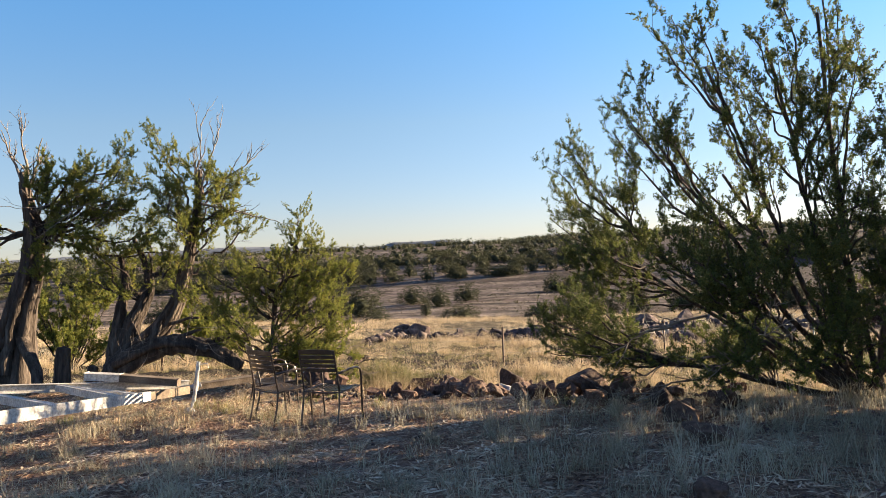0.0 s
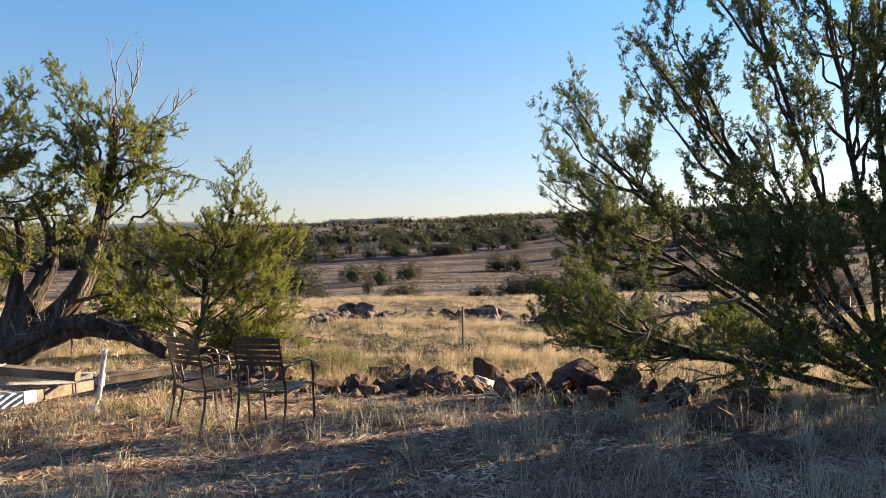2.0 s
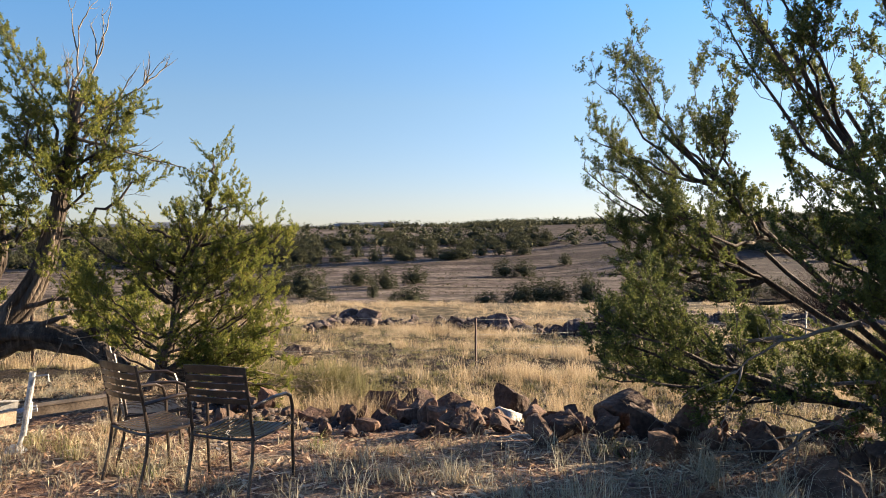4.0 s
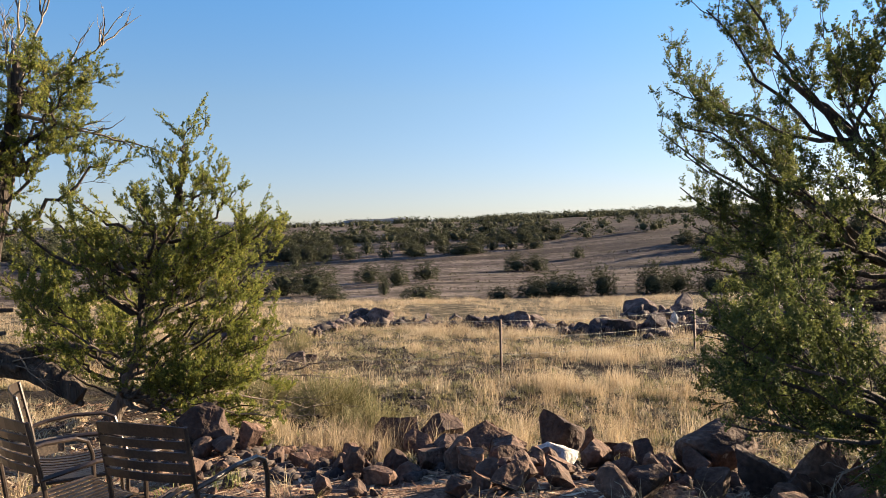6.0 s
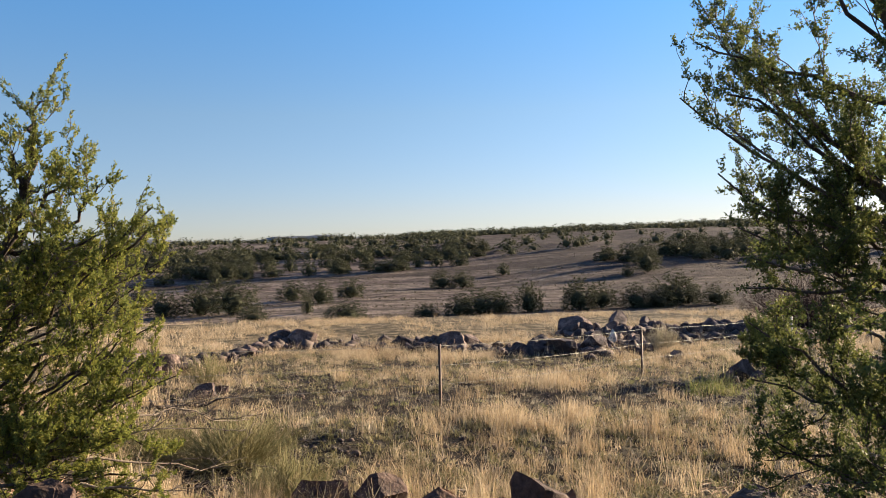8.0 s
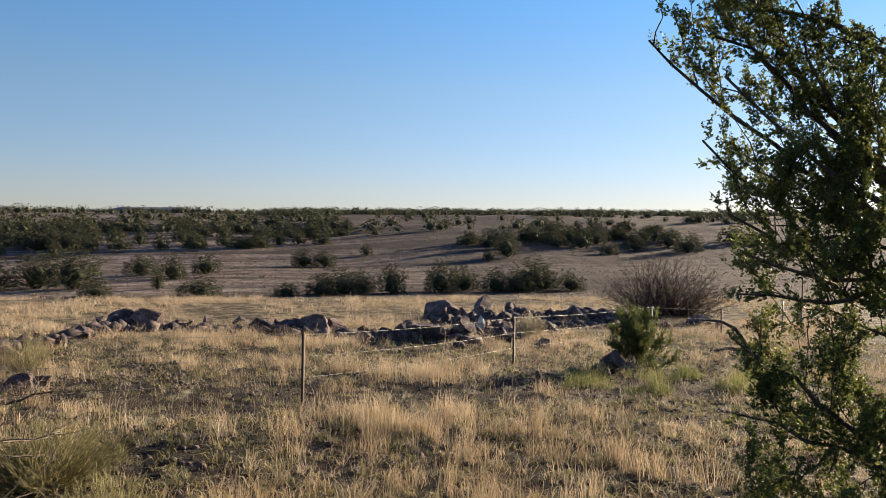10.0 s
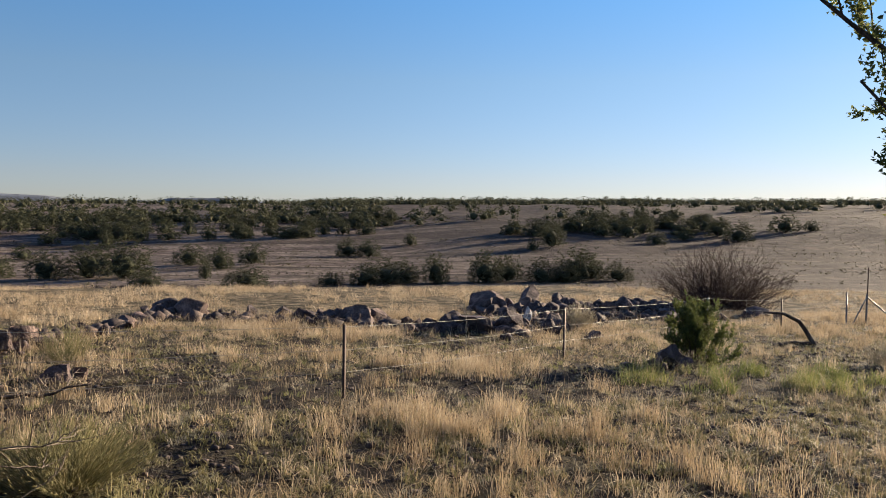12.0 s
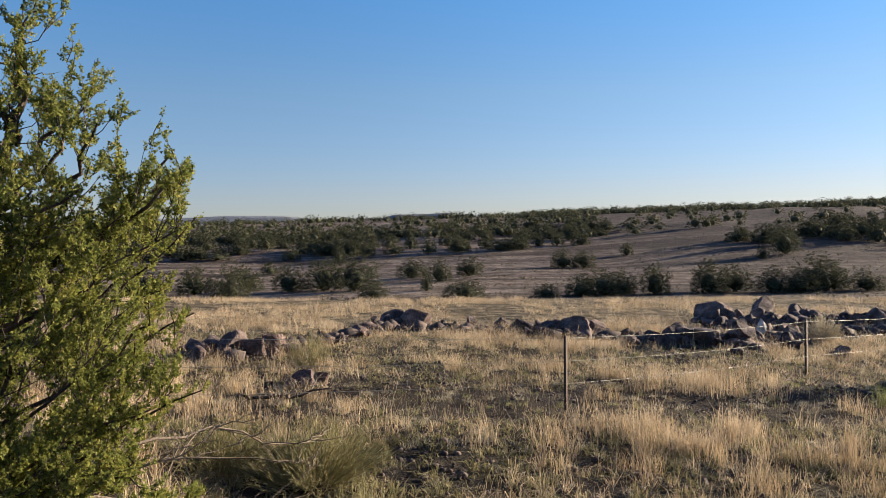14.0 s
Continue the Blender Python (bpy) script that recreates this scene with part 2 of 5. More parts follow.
M_GREYPOST = surface("dull_grey_steel", (0.10, 0.10, 0.10), (0.17, 0.17, 0.165), (0.25, 0.25, 0.24), 8, 60, rough=0.6, bump=0.05, dist=0.002, metal=0.4)
M_POST = surface("rusty_dark_steel", (0.025, 0.018, 0.016), (0.055, 0.035, 0.028), (0.10, 0.06, 0.045), 12, 80, rough=0.7, bump=0.2, dist=0.003, metal=0.3)
M_WIRE = surface("dull_wire", (0.16, 0.15, 0.13), (0.25, 0.24, 0.21), (0.36, 0.34, 0.31), 30, 90, rough=0.5, bump=0, metal=0.7)
M_LITTER = foliage("dry_litter", [(0.0, (0.05, 0.028, 0.02)), (0.3, (0.20, 0.115, 0.075)), (0.6, (0.42, 0.28, 0.18)), (0.8, (0.62, 0.50, 0.35)), (1.0, (0.72, 0.64, 0.50))], 0.1, 0.9, 1.2)
M_GRAVEL = surface("reddish_gravel", (0.085, 0.05, 0.045), (0.15, 0.095, 0.085), (0.24, 0.17, 0.15), 11, 60, bump=0.3, random_by="island")
# pale blue that paints the distance haze onto the mesas
M_MESA = surface("haze_tinted_hills", (0.12, 0.135, 0.15), (0.15, 0.165, 0.185), (0.18, 0.195, 0.215), 0.01, 0.05, bump=0)


# ---- mesh helpers ----
def part(name, me, material, parent=None, label=""):
    """One mesh object, from a bmesh or a mesh, under a thing or a part."""
    if isinstance(me, bmesh.types.BMesh):
        data = bpy.data.meshes.new(name)
        me.to_mesh(data)
        me.free()
        me = data
    if material and not me.materials:
        me.materials.append(material)
    ob = new(name, me)
    ob.parent = parent
    return tagged(ob, label)


def empty(name, m, label, category, group="", kind=""):
    ob = new(name)
    ob.empty_display_size = 0.1
    ob.matrix_world = m
    return tagged(ob, label, category, group, kind)


class Soup:
    """Gathers vertices and triangles or quads in arrays, then makes one mesh of them."""

    def __init__(self):
        self.v, self.f, self.n = [], [], 0

    def add(self, v, f):
        v = np.asarray(v, float)
        self.v.append(v)
        self.f.append(np.asarray(f, int) + self.n)
        self.n += len(v)

    def tube(self, pts, radii, sides=6, knobbly=0.0, rng=None):
        pts = np.asarray(pts, float)
        n = len(pts)
        d = np.gradient(pts, axis=0)
        d /= np.linalg.norm(d, axis=1)[:, None] + 1e-9
        ref = np.array([0.31, 0.17, 0.93]) if abs(d[0, 2]) < 0.8 else np.array([0.9, 0.3, 0.1])
        a = np.cross(d, ref)
        a /= np.linalg.norm(a, axis=1)[:, None] + 1e-9
        b = np.cross(d, a)
        th = np.arange(sides) * 2 * np.pi / sides
        r = np.asarray(radii, float)[:, None] * np.ones((n, sides))
        if knobbly and rng is not None:
            r = r * (1 + knobbly * (rng.random((1, sides)) - 0.5) * 1.4 + knobbly * (rng.random((n, sides)) - 0.5))
        ring = pts[:, None] + r[..., None] * (a[:, None] * np.cos(th)[None, :, None] + b[:, None] * np.sin(th)[None, :, None])
        i = np.arange(n - 1)[:, None] * sides + np.arange(sides)
        j = np.arange(n - 1)[:, None] * sides + (np.arange(sides) + 1) % sides
        quads = np.stack([i, j, j + sides, i + sides], -1).reshape(-1, 4)
        tri = np.concatenate([quads[:, :3], quads[:, [0, 2, 3]]])
        self.add(ring.reshape(-1, 3), tri)
        if r[-1, 0] > 0.004:
            k = n * sides - sides
            self.add(np.r_[ring[-1], [pts[-1] + d[-1] * r[-1, 0] * 0.5]], [(m, (m + 1) % sides, sides) for m in range(sides)])

    def mesh(self, name, smooth=False):
        me = bpy.data.meshes.new(name)
        if not self.v:
            return me
        v, f = np.concatenate(self.v), np.concatenate(self.f)
        me.vertices.add(len(v))
        me.vertices.foreach_set("co", v.astype(np.float32).ravel())
        me.loops.add(len(f) * 3)
        me.loops.foreach_set("vertex_index", f.astype(np.int32).ravel())
        me.polygons.add(len(f))
        me.polygons.foreach_set("loop_start", np.arange(len(f), dtype=np.int32) * 3)
        me.polygons.foreach_set("loop_total", np.full(len(f), 3, dtype=np.int32))
        if smooth:
            me.polygons.foreach_set("use_smooth", np.ones(len(f), dtype=bool))
        me.update(calc_edges=True)
        return me


def smooth_step(a, b, v):
    t = np.clip((v - a) / (b - a), 0, 1)
    return t * t * (3 - 2 * t)


# ---- the lie of the land ----
_D = np.arange(0, 4001.0, 2)
_Z = np.interp(_D, [0, 46, 58, 96, 140, 185, 240, 320, 450, 700, 1500, 4000], [-2, -2.5, -3.6, -8.0, -8.7, -8.9, -5.0, -0.5, 4.2, 7.0, 9.0, 10.0])
_K = np.hanning(15) / np.hanning(15).sum()
_Z = np.convolve(np.pad(_Z, 7, mode="edge"), _K, "valid")


def wavy(x, y, size, seed, n=6):
    r = np.random.RandomState(seed)
    out = 0
    for _ in range(n):
        a, k, p = r.rand() * 6.283, (0.6 + r.rand()) / size, r.rand() * 6.283
        out = out + np.sin((x * math.cos(a) + y * math.sin(a)) * k * 6.283 + p)
    return out / n


def land(x, y):
    """The ground's height: a yard, a step down at the rock border, a grass terrace, a valley and the far rise."""
    x, y = np.asarray(x, float), np.asarray(y, float)
    yard = 0.19 - 0.034 * np.maximum(y, -30) - 0.02 * np.clip(x, 0, 12)
    low = -0.85 - 0.062 * (np.minimum(y, 26) - 14) - 0.043 * np.maximum(0, y - 26) - 0.034 * np.clip(x, -15, 25)
    e0 = 9.4 + 4.9 * smooth_step(-0.9, -3.6, x) - 0.6 * smooth_step(0.8, 2.0, x)
    w = smooth_step(e0, e0 + 3.7, y)
    near = yard * (1 - w) + low * w + 0.03 * wavy(x, y, 2.2, 3) + 0.07 * wavy(x, y, 7, 4) * smooth_step(12, 18, y) + (0.045 * wavy(x, y, 0.75, 7) + 0.03 * wavy(x, y, 0.42, 8)) * smooth_step(10.8, 12.5, y) * smooth_step(34, 24, y)
    d = y + 0.35 * np.maximum(0, x - 18) + 0.0006 * x * x
    far = np.interp(d, _D, _Z) + smooth_step(80, 160, d) * (0.6 * wavy(x, y, 30, 5) + 1.3 * wavy(x, y, 110, 6)) + smooth_step(60, 200, d) * np.clip(x, -200, 300) * 0.006
    w2 = smooth_step(43, 60, d)
    return near * (1 - w2) + far * w2


def land1(x, y):
    return float(land(x, y))


# ---- the ground ----
def axis(lo, hi, fine_lo, fine_hi, fine, grow):
    v = list(np.arange(fine_lo, fine_hi, fine))
    s = fine
    while v[-1] < hi:
        s *= grow
        v.append(v[-1] + s)
    s = fine
    while v[0] > lo:
        s *= grow
        v.insert(0, v[0] - s)
    return np.array(v)


gx, gy = axis(-3500, 3500, -8, 12, 0.17, 1.055), axis(-400, 4200, 9.5, 21, 0.17, 1.045)
XX, YY = np.meshgrid(gx, gy)
gs = Soup()
ii = (np.arange(len(gy) - 1)[:, None] * len(gx) + np.arange(len(gx) - 1)).ravel()
quad = np.stack([ii, ii + 1, ii + 1 + len(gx), ii + len(gx)], -1)
gs.add(np.stack([XX, YY, land(XX, YY)], -1).reshape(-1, 3), np.concatenate([quad[:, :3], quad[:, [0, 2, 3]]]))
ground = part("ground", gs.mesh("ground", True), M_GROUND)
tagged(ground, "reddish dry earth and pale grassland falling to a wide valley", "ground", kind="structure")

# distant mesas on the horizon, with the haze put into their colour
ms = Soup()
az = np.radians(np.arange(-40, 61, 0.5))
deg = np.degrees(az)
prof = 18 + 3 * np.sin(deg * 0.7) + 20 * smooth_step(-24, -19, deg) * smooth_step(-9, -12, deg) + 17 * smooth_step(-4.5, -3.6, deg) * smooth_step(1.6, 0.6, deg) + 10 * smooth_step(-32, -29, deg) * smooth_step(-20, -24, deg)
rows_ = [(3300, 0.0), (3360, 0.75), (3400, 1.0), (3700, 1.0)]
mv = [(math.sin(a) * d, math.cos(a) * d, 2 + (p + 17) * k) for d, k in rows_ for a, p in zip(az, prof)]
na = len(az)
mi = (np.arange(len(rows_) - 1)[:, None] * na + np.arange(na - 1)).ravel()
mq = np.stack([mi, mi + 1, mi + 1 + na, mi + na], -1)
ms.add(mv, np.concatenate([mq[:, :3], mq[:, [0, 2, 3]]]))
tagged(part("backdrop", ms.mesh("mesas"), M_MESA), "flat-topped mesas far off on the horizon, distance haze painted in as pale blue", "hills", kind="structure")


# ---- rocks ----
def rock_mesh(name, sx, sy, sz, seed, cuts=13, sub=4, rough=0.035):
    """An angular boulder: a ball cut by random planes, with a rough skin; it stands a little in the ground."""
    r = random.Random(seed)
    bm = bmesh.new()
    bmesh.ops.create_icosphere(bm, subdivisions=sub, radius=1)
    planes = [(Vector((r.gauss(0, 1), r.gauss(0, 1), r.gauss(0, 0.8))).normalized(), 0.36 + 0.24 * r.random()) for _ in range(cuts + 3)]
    for v in bm.verts:
        for n, d in planes:
            k = v.co.dot(n) - d
            if k > 0:
                v.co -= n * k
        p = v.co * 2.3 + Vector((seed * 3.1, seed * 1.7, 0))
        v.co += v.co.normalized() * (noise.noise(p) * rough * 1.6 + noise.noise(p * 3.4) * rough * 0.7)
    ex, ey = (max(abs(v.co[i]) for v in bm.verts) for i in (0, 1))
    zs = [v.co.z for v in bm.verts]
    lo, hi = min(zs), max(zs)
    for v in bm.verts:
        v.co = Vector((v.co.x * sx / (2 * ex), v.co.y * sy / (2 * ey), (v.co.z - lo) / (hi - lo) * sz))
    me = bpy.data.meshes.new(name)
    bm.to_mesh(me)
    bm.free()
    me.polygons.foreach_set("use_smooth", [False] * len(me.polygons))
    return me


def rock(name, x, y, w, h, seed, label, group="", mat=None, depth=None, z=None, turn=0.0, tilt=0.0, sink=0.07, cuts=13, fine=4):
    ob = part(name, rock_mesh(name, w, depth or w * 0.8, h * (1 + sink), seed, cuts, fine), mat or M_ROCK)
    ob.matrix_world = pose(x, y, (land1(x, y) if z is None else z) - h * sink, tilt, tilt * 0.5, turn)
    return tagged(ob, label, "rock", group)


def joined_rocks(name, rocks, material, label):
    """Rocks past counting along a far ledge, in one mesh; each of them is (x, y, width, height, seed, turn, tilt)."""
    s = Soup()
    kinds = []
    for k in range(14):
        me = rock_mesh("ledge_rock", 1.0, 0.8, 1.0, 950 + k, 10, 3)
        kinds.append((np.array([v.co[:] for v in me.vertices]), np.array([p.vertices[:] for p in me.polygons])))
        bpy.data.meshes.remove(me)
    for x, y, w, h, k, turn, tilt in rocks:
        v, f = kinds[k % 14]
        m = np.array(pose(x, y, land1(x, y) - 0.3 * h, tilt, tilt * 0.5, turn))
        s.add((v * np.array([w, w, h * 1.3])) @ m[:3, :3].T + m[:3, 3], f)
    tagged(part(name, s.mesh(name), material), label, "rocks", kind="stuff")


def add_rocks():
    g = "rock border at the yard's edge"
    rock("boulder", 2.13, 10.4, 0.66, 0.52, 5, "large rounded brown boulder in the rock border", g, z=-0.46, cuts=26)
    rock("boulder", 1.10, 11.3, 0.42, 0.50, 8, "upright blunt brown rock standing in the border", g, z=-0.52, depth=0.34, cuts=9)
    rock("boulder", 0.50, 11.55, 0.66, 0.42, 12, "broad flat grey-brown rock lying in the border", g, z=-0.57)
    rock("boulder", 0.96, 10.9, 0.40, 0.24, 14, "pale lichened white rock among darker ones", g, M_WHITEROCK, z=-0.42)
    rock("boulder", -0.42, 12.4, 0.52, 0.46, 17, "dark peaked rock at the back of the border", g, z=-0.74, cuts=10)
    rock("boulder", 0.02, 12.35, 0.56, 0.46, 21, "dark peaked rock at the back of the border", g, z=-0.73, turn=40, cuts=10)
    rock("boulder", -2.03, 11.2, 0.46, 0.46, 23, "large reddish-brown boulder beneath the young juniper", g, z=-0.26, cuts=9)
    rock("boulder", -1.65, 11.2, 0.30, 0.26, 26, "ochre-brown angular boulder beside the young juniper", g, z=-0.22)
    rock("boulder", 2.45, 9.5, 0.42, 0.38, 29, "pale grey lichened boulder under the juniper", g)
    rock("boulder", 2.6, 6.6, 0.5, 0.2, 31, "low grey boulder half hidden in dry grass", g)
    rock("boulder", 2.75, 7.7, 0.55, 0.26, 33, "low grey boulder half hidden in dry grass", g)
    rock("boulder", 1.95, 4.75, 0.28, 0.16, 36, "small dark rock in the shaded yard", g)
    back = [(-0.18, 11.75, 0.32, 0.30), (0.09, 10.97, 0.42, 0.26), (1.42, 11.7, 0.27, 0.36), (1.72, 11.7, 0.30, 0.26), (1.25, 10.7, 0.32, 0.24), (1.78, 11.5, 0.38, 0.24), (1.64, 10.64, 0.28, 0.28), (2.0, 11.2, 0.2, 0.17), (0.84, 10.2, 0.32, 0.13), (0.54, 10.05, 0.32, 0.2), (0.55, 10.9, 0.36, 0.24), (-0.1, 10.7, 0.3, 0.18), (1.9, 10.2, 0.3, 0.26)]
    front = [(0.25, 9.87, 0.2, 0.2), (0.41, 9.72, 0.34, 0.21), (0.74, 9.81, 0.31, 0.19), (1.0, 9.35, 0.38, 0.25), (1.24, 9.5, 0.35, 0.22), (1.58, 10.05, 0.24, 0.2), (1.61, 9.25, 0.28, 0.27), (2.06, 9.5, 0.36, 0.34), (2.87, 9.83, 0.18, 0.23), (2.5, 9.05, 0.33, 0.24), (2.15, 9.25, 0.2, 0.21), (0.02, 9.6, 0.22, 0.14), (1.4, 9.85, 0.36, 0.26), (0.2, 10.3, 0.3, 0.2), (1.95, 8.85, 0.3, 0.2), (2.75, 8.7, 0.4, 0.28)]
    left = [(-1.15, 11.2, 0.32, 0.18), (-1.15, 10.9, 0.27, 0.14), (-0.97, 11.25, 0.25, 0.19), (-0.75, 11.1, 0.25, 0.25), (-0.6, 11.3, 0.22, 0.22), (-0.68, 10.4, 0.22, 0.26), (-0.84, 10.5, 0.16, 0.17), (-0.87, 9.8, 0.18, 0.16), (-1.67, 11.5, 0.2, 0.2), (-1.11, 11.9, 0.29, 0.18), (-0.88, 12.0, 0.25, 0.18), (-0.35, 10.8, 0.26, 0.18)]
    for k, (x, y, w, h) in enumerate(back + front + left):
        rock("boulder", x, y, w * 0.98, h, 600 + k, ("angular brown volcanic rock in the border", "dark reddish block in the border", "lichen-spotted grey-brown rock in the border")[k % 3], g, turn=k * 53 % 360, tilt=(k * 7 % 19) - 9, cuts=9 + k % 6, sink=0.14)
    r = random.Random(41)
    line = [(-1.9, 11.0), (-0.9, 10.9), (0.2, 10.8), (1.2, 10.4), (2.2, 9.8), (3.0, 9.3), (3.9, 8.8)]
    for k in range(130):
        s = r.random() * (len(line) - 1)
        a, b = line[int(s)], line[int(s) + 1]
        f = s - int(s)
        x, y = a[0] + (b[0] - a[0]) * f, a[1] + (b[1] - a[1]) * f
        off = r.gauss(-0.1, 0.5)
        x, y = x + off * 0.4, y + off
        w = 0.08 + 0.26 * r.random() ** 2.0
        rock("rock", x, y, w, w * (0.4 + 0.4 * r.random()), 50 + k, "angular brown volcanic rock in the border" if k % 3 else "lichen-spotted grey rock in the border", g, turn=r.random() * 360, tilt=r.uniform(-16, 16), z=land1(x, y) + (0.05 * r.random() if abs(off) < 0.35 else 0), sink=0.22, fine=3)
    g2 = "outcrop on the grass terrace"
    for x, y, w, h, sd in ((5.9, 28.2, 0.79, 0.55, 201), (6.9, 27.9, 1.11, 0.60, 202), (7.9, 28.2, 0.98, 0.62, 203), (9.8, 35.8, 1.33, 0.78, 204), (12.6, 37.9, 1.09, 0.97, 205), (13.7, 37.8, 0.69, 0.67, 206), (11.1, 36.4, 0.60, 0.48, 207), (10.7, 30.4, 0.75, 0.43, 214), (9.8, 29.6, 0.71, 0.44, 215), (9.5, 26.2, 0.55, 0.26, 216), (2.4, 31.1, 0.69, 0.42, 217), (3.0, 31.0, 0.69, 0.40, 218),
                           (3.8, 30.8, 1.04, 0.61, 219), (4.5, 31.2, 0.71, 0.43, 220), (5.2, 30.1, 0.68, 0.34, 221), (5.5, 28.7, 0.64, 0.37, 222), (-1.7, 33.4, 0.86, 0.51, 223), (-1.1, 33.0, 0.94, 0.62, 224), (-2.0, 32.8, 0.56, 0.37, 225), (-2.6, 29.8, 0.66, 0.33, 226),
                           (-4.9, 24.5, 0.85, 0.55, 231), (-5.4, 24.1, 0.6, 0.4, 232), (-4.4, 24.6, 0.7, 0.48, 233), (8.5, 21.3, 0.8, 0.5, 234), (20.2, 33.0, 1.2, 0.48, 235), (-2.6, 20.9, 0.6, 0.3, 236)):
        rock("boulder", x, y, w * 1.15, h * 1.0, sd, "weathered purplish-grey boulder standing in dry grass", g2, M_OUTCROP, turn=sd * 37 % 360, tilt=sd * 11 % 25 - 12, cuts=11, sink=0.28)
        for k in range(5 if w > 0.7 else 3):
            a, d, v = r.random() * 6.283, w * r.uniform(0.45, 1.1), w * r.uniform(0.2, 0.6)
            rock("rock", x + math.cos(a) * d * 1.2, y + math.sin(a) * d * 0.7, v, v * r.uniform(0.4, 0.85), sd * 10 + k, "jagged purplish-grey rock broken from the outcrop", g2, M_OUTCROP, turn=r.random() * 360, tilt=r.uniform(-30, 30), sink=0.25, cuts=10, fine=3)
    ledge = []
    for k in range(130):
        f = r.random()
        w = 0.3 + 0.75 * r.random() ** 1.6
        ledge.append((8.6 + 9.6 * f + r.gauss(0, 0.3), 33.2 + 1.6 * math.sin(f * 2.6) + r.gauss(0, 0.55), w, w * r.uniform(0.42, 0.75), k, r.random() * 360, r.uniform(-20, 20)))
    rock("boulder", 9.15, 30.2, 0.3, 0.62, 240, "pale leaning slab standing among dark rocks", g2, M_WHITEROCK, tilt=14, depth=0.25)
    line = [(-5.6, 23.8), (-4.2, 25.5), (-1.6, 33.0), (2.6, 31.0), (5.5, 28.8), (8.0, 28.4), (10.5, 32.0), (14.0, 34.0), (17.5, 33.8)]
    for k in range(170):
        s = r.random() * (len(line) - 1)
        a, b = line[int(s)], line[int(s) + 1]
        f = s - int(s)
        w = 0.18 + 0.6 * r.random() ** 2
        ledge.append((a[0] + (b[0] - a[0]) * f + r.gauss(0, 0.5), a[1] + (b[1] - a[1]) * f + r.gauss(0, 0.9), w, w * r.uniform(0.4, 0.75), k, r.random() * 360, r.uniform(-22, 22)))
    joined_rocks("ledge_rocks", ledge, M_LEDGE, "dark jagged rocks in a low broken ledge across the terrace")


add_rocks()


def scatter_stones(name, area, count, lo, hi, material, label, category, seed, mask=None):
    """Loose stones that nobody could count: squashed cut balls, one object."""
    rng = np.random.default_rng(seed)
    s = Soup()
    bm = bmesh.new()
    bmesh.ops.create_icosphere(bm, subdivisions=1, radius=1)
    bv = np.array([v.co[:] for v in bm.verts])
    bf = np.array([[v.index for v in f.verts] for f in bm.faces])
    bm.free()
    x0, x1, y0, y1 = area
    x, y = rng.uniform(x0, x1, count), rng.uniform(y0, y1, count)
    if mask is not None:
        keep = mask(x, y, rng)
        x, y = x[keep], y[keep]
    z = land(x, y)
    for a, b, c in zip(x, y, z):
        k = lo + (hi - lo) * rng.random() ** 2.5
        jit = 1 + 0.75 * (rng.random((len(bv), 1)) - 0.5)
        v = bv * jit * np.array([k, k * rng.uniform(0.6, 1), k * rng.uniform(0.4, 0.8)])
        t = rng.random() * 6.28
        ct, st = math.cos(t), math.sin(t)
        v = v @ np.array([[ct, st, 0], [-st, ct, 0], [0, 0, 1]])
        s.add(v + (a, b, c + k * 0.15), bf)
    return tagged(part(name, s.mesh(name), material), label, category, kind="stuff")


# ---- plants: tools ----
def unit(v):
    return v / (np.linalg.norm(v) + 1e-9)


def flake(p, d, L, rng):
    """One scale-leaf: a small blunt triangle that leans along d."""
    e = unit(np.cross(d, rng.normal(0, 1, 3)))
    g = unit(d + rng.normal(0, 0.45, 3))
    return np.array([p - e * L * 0.46, p + e * L * 0.46, p + g * L * 0.92])


def plume(rng, twiglets, flakes, fat=0.34, size=0.15, reach=(0.34, 0.50)):
    """A tuft of juniper scale-leaves, of unit length along z: short chubby cords of small flakes round a hidden twig."""
    vs = []
    for k in range(twiglets):
        h = 0.62 * k / max(1, twiglets - 1) * rng.uniform(0.7, 1.2)
        a = k * 2.4 + rng.normal(0, 0.4)
        d = unit(np.array([math.cos(a), math.sin(a), 0]) * rng.uniform(0.5, 1.2) * (fat / 0.3) + np.array([0, 0, 0.8]))
        p = np.array([0, 0, h])
        L = rng.uniform(*reach) / flakes
        for b in range(flakes):
            d = unit(d + np.array([0, 0, 0.6 / flakes]) + rng.normal(0, 0.10, 3))
            vs.append(flake(p + rng.normal(0, 0.035, 3), d, size * rng.uniform(0.8, 1.2) * (1.1 - 0.3 * b / flakes), rng))
            p = p + d * L
    return np.concatenate(vs), np.arange(len(vs) * 3).reshape(-1, 3)


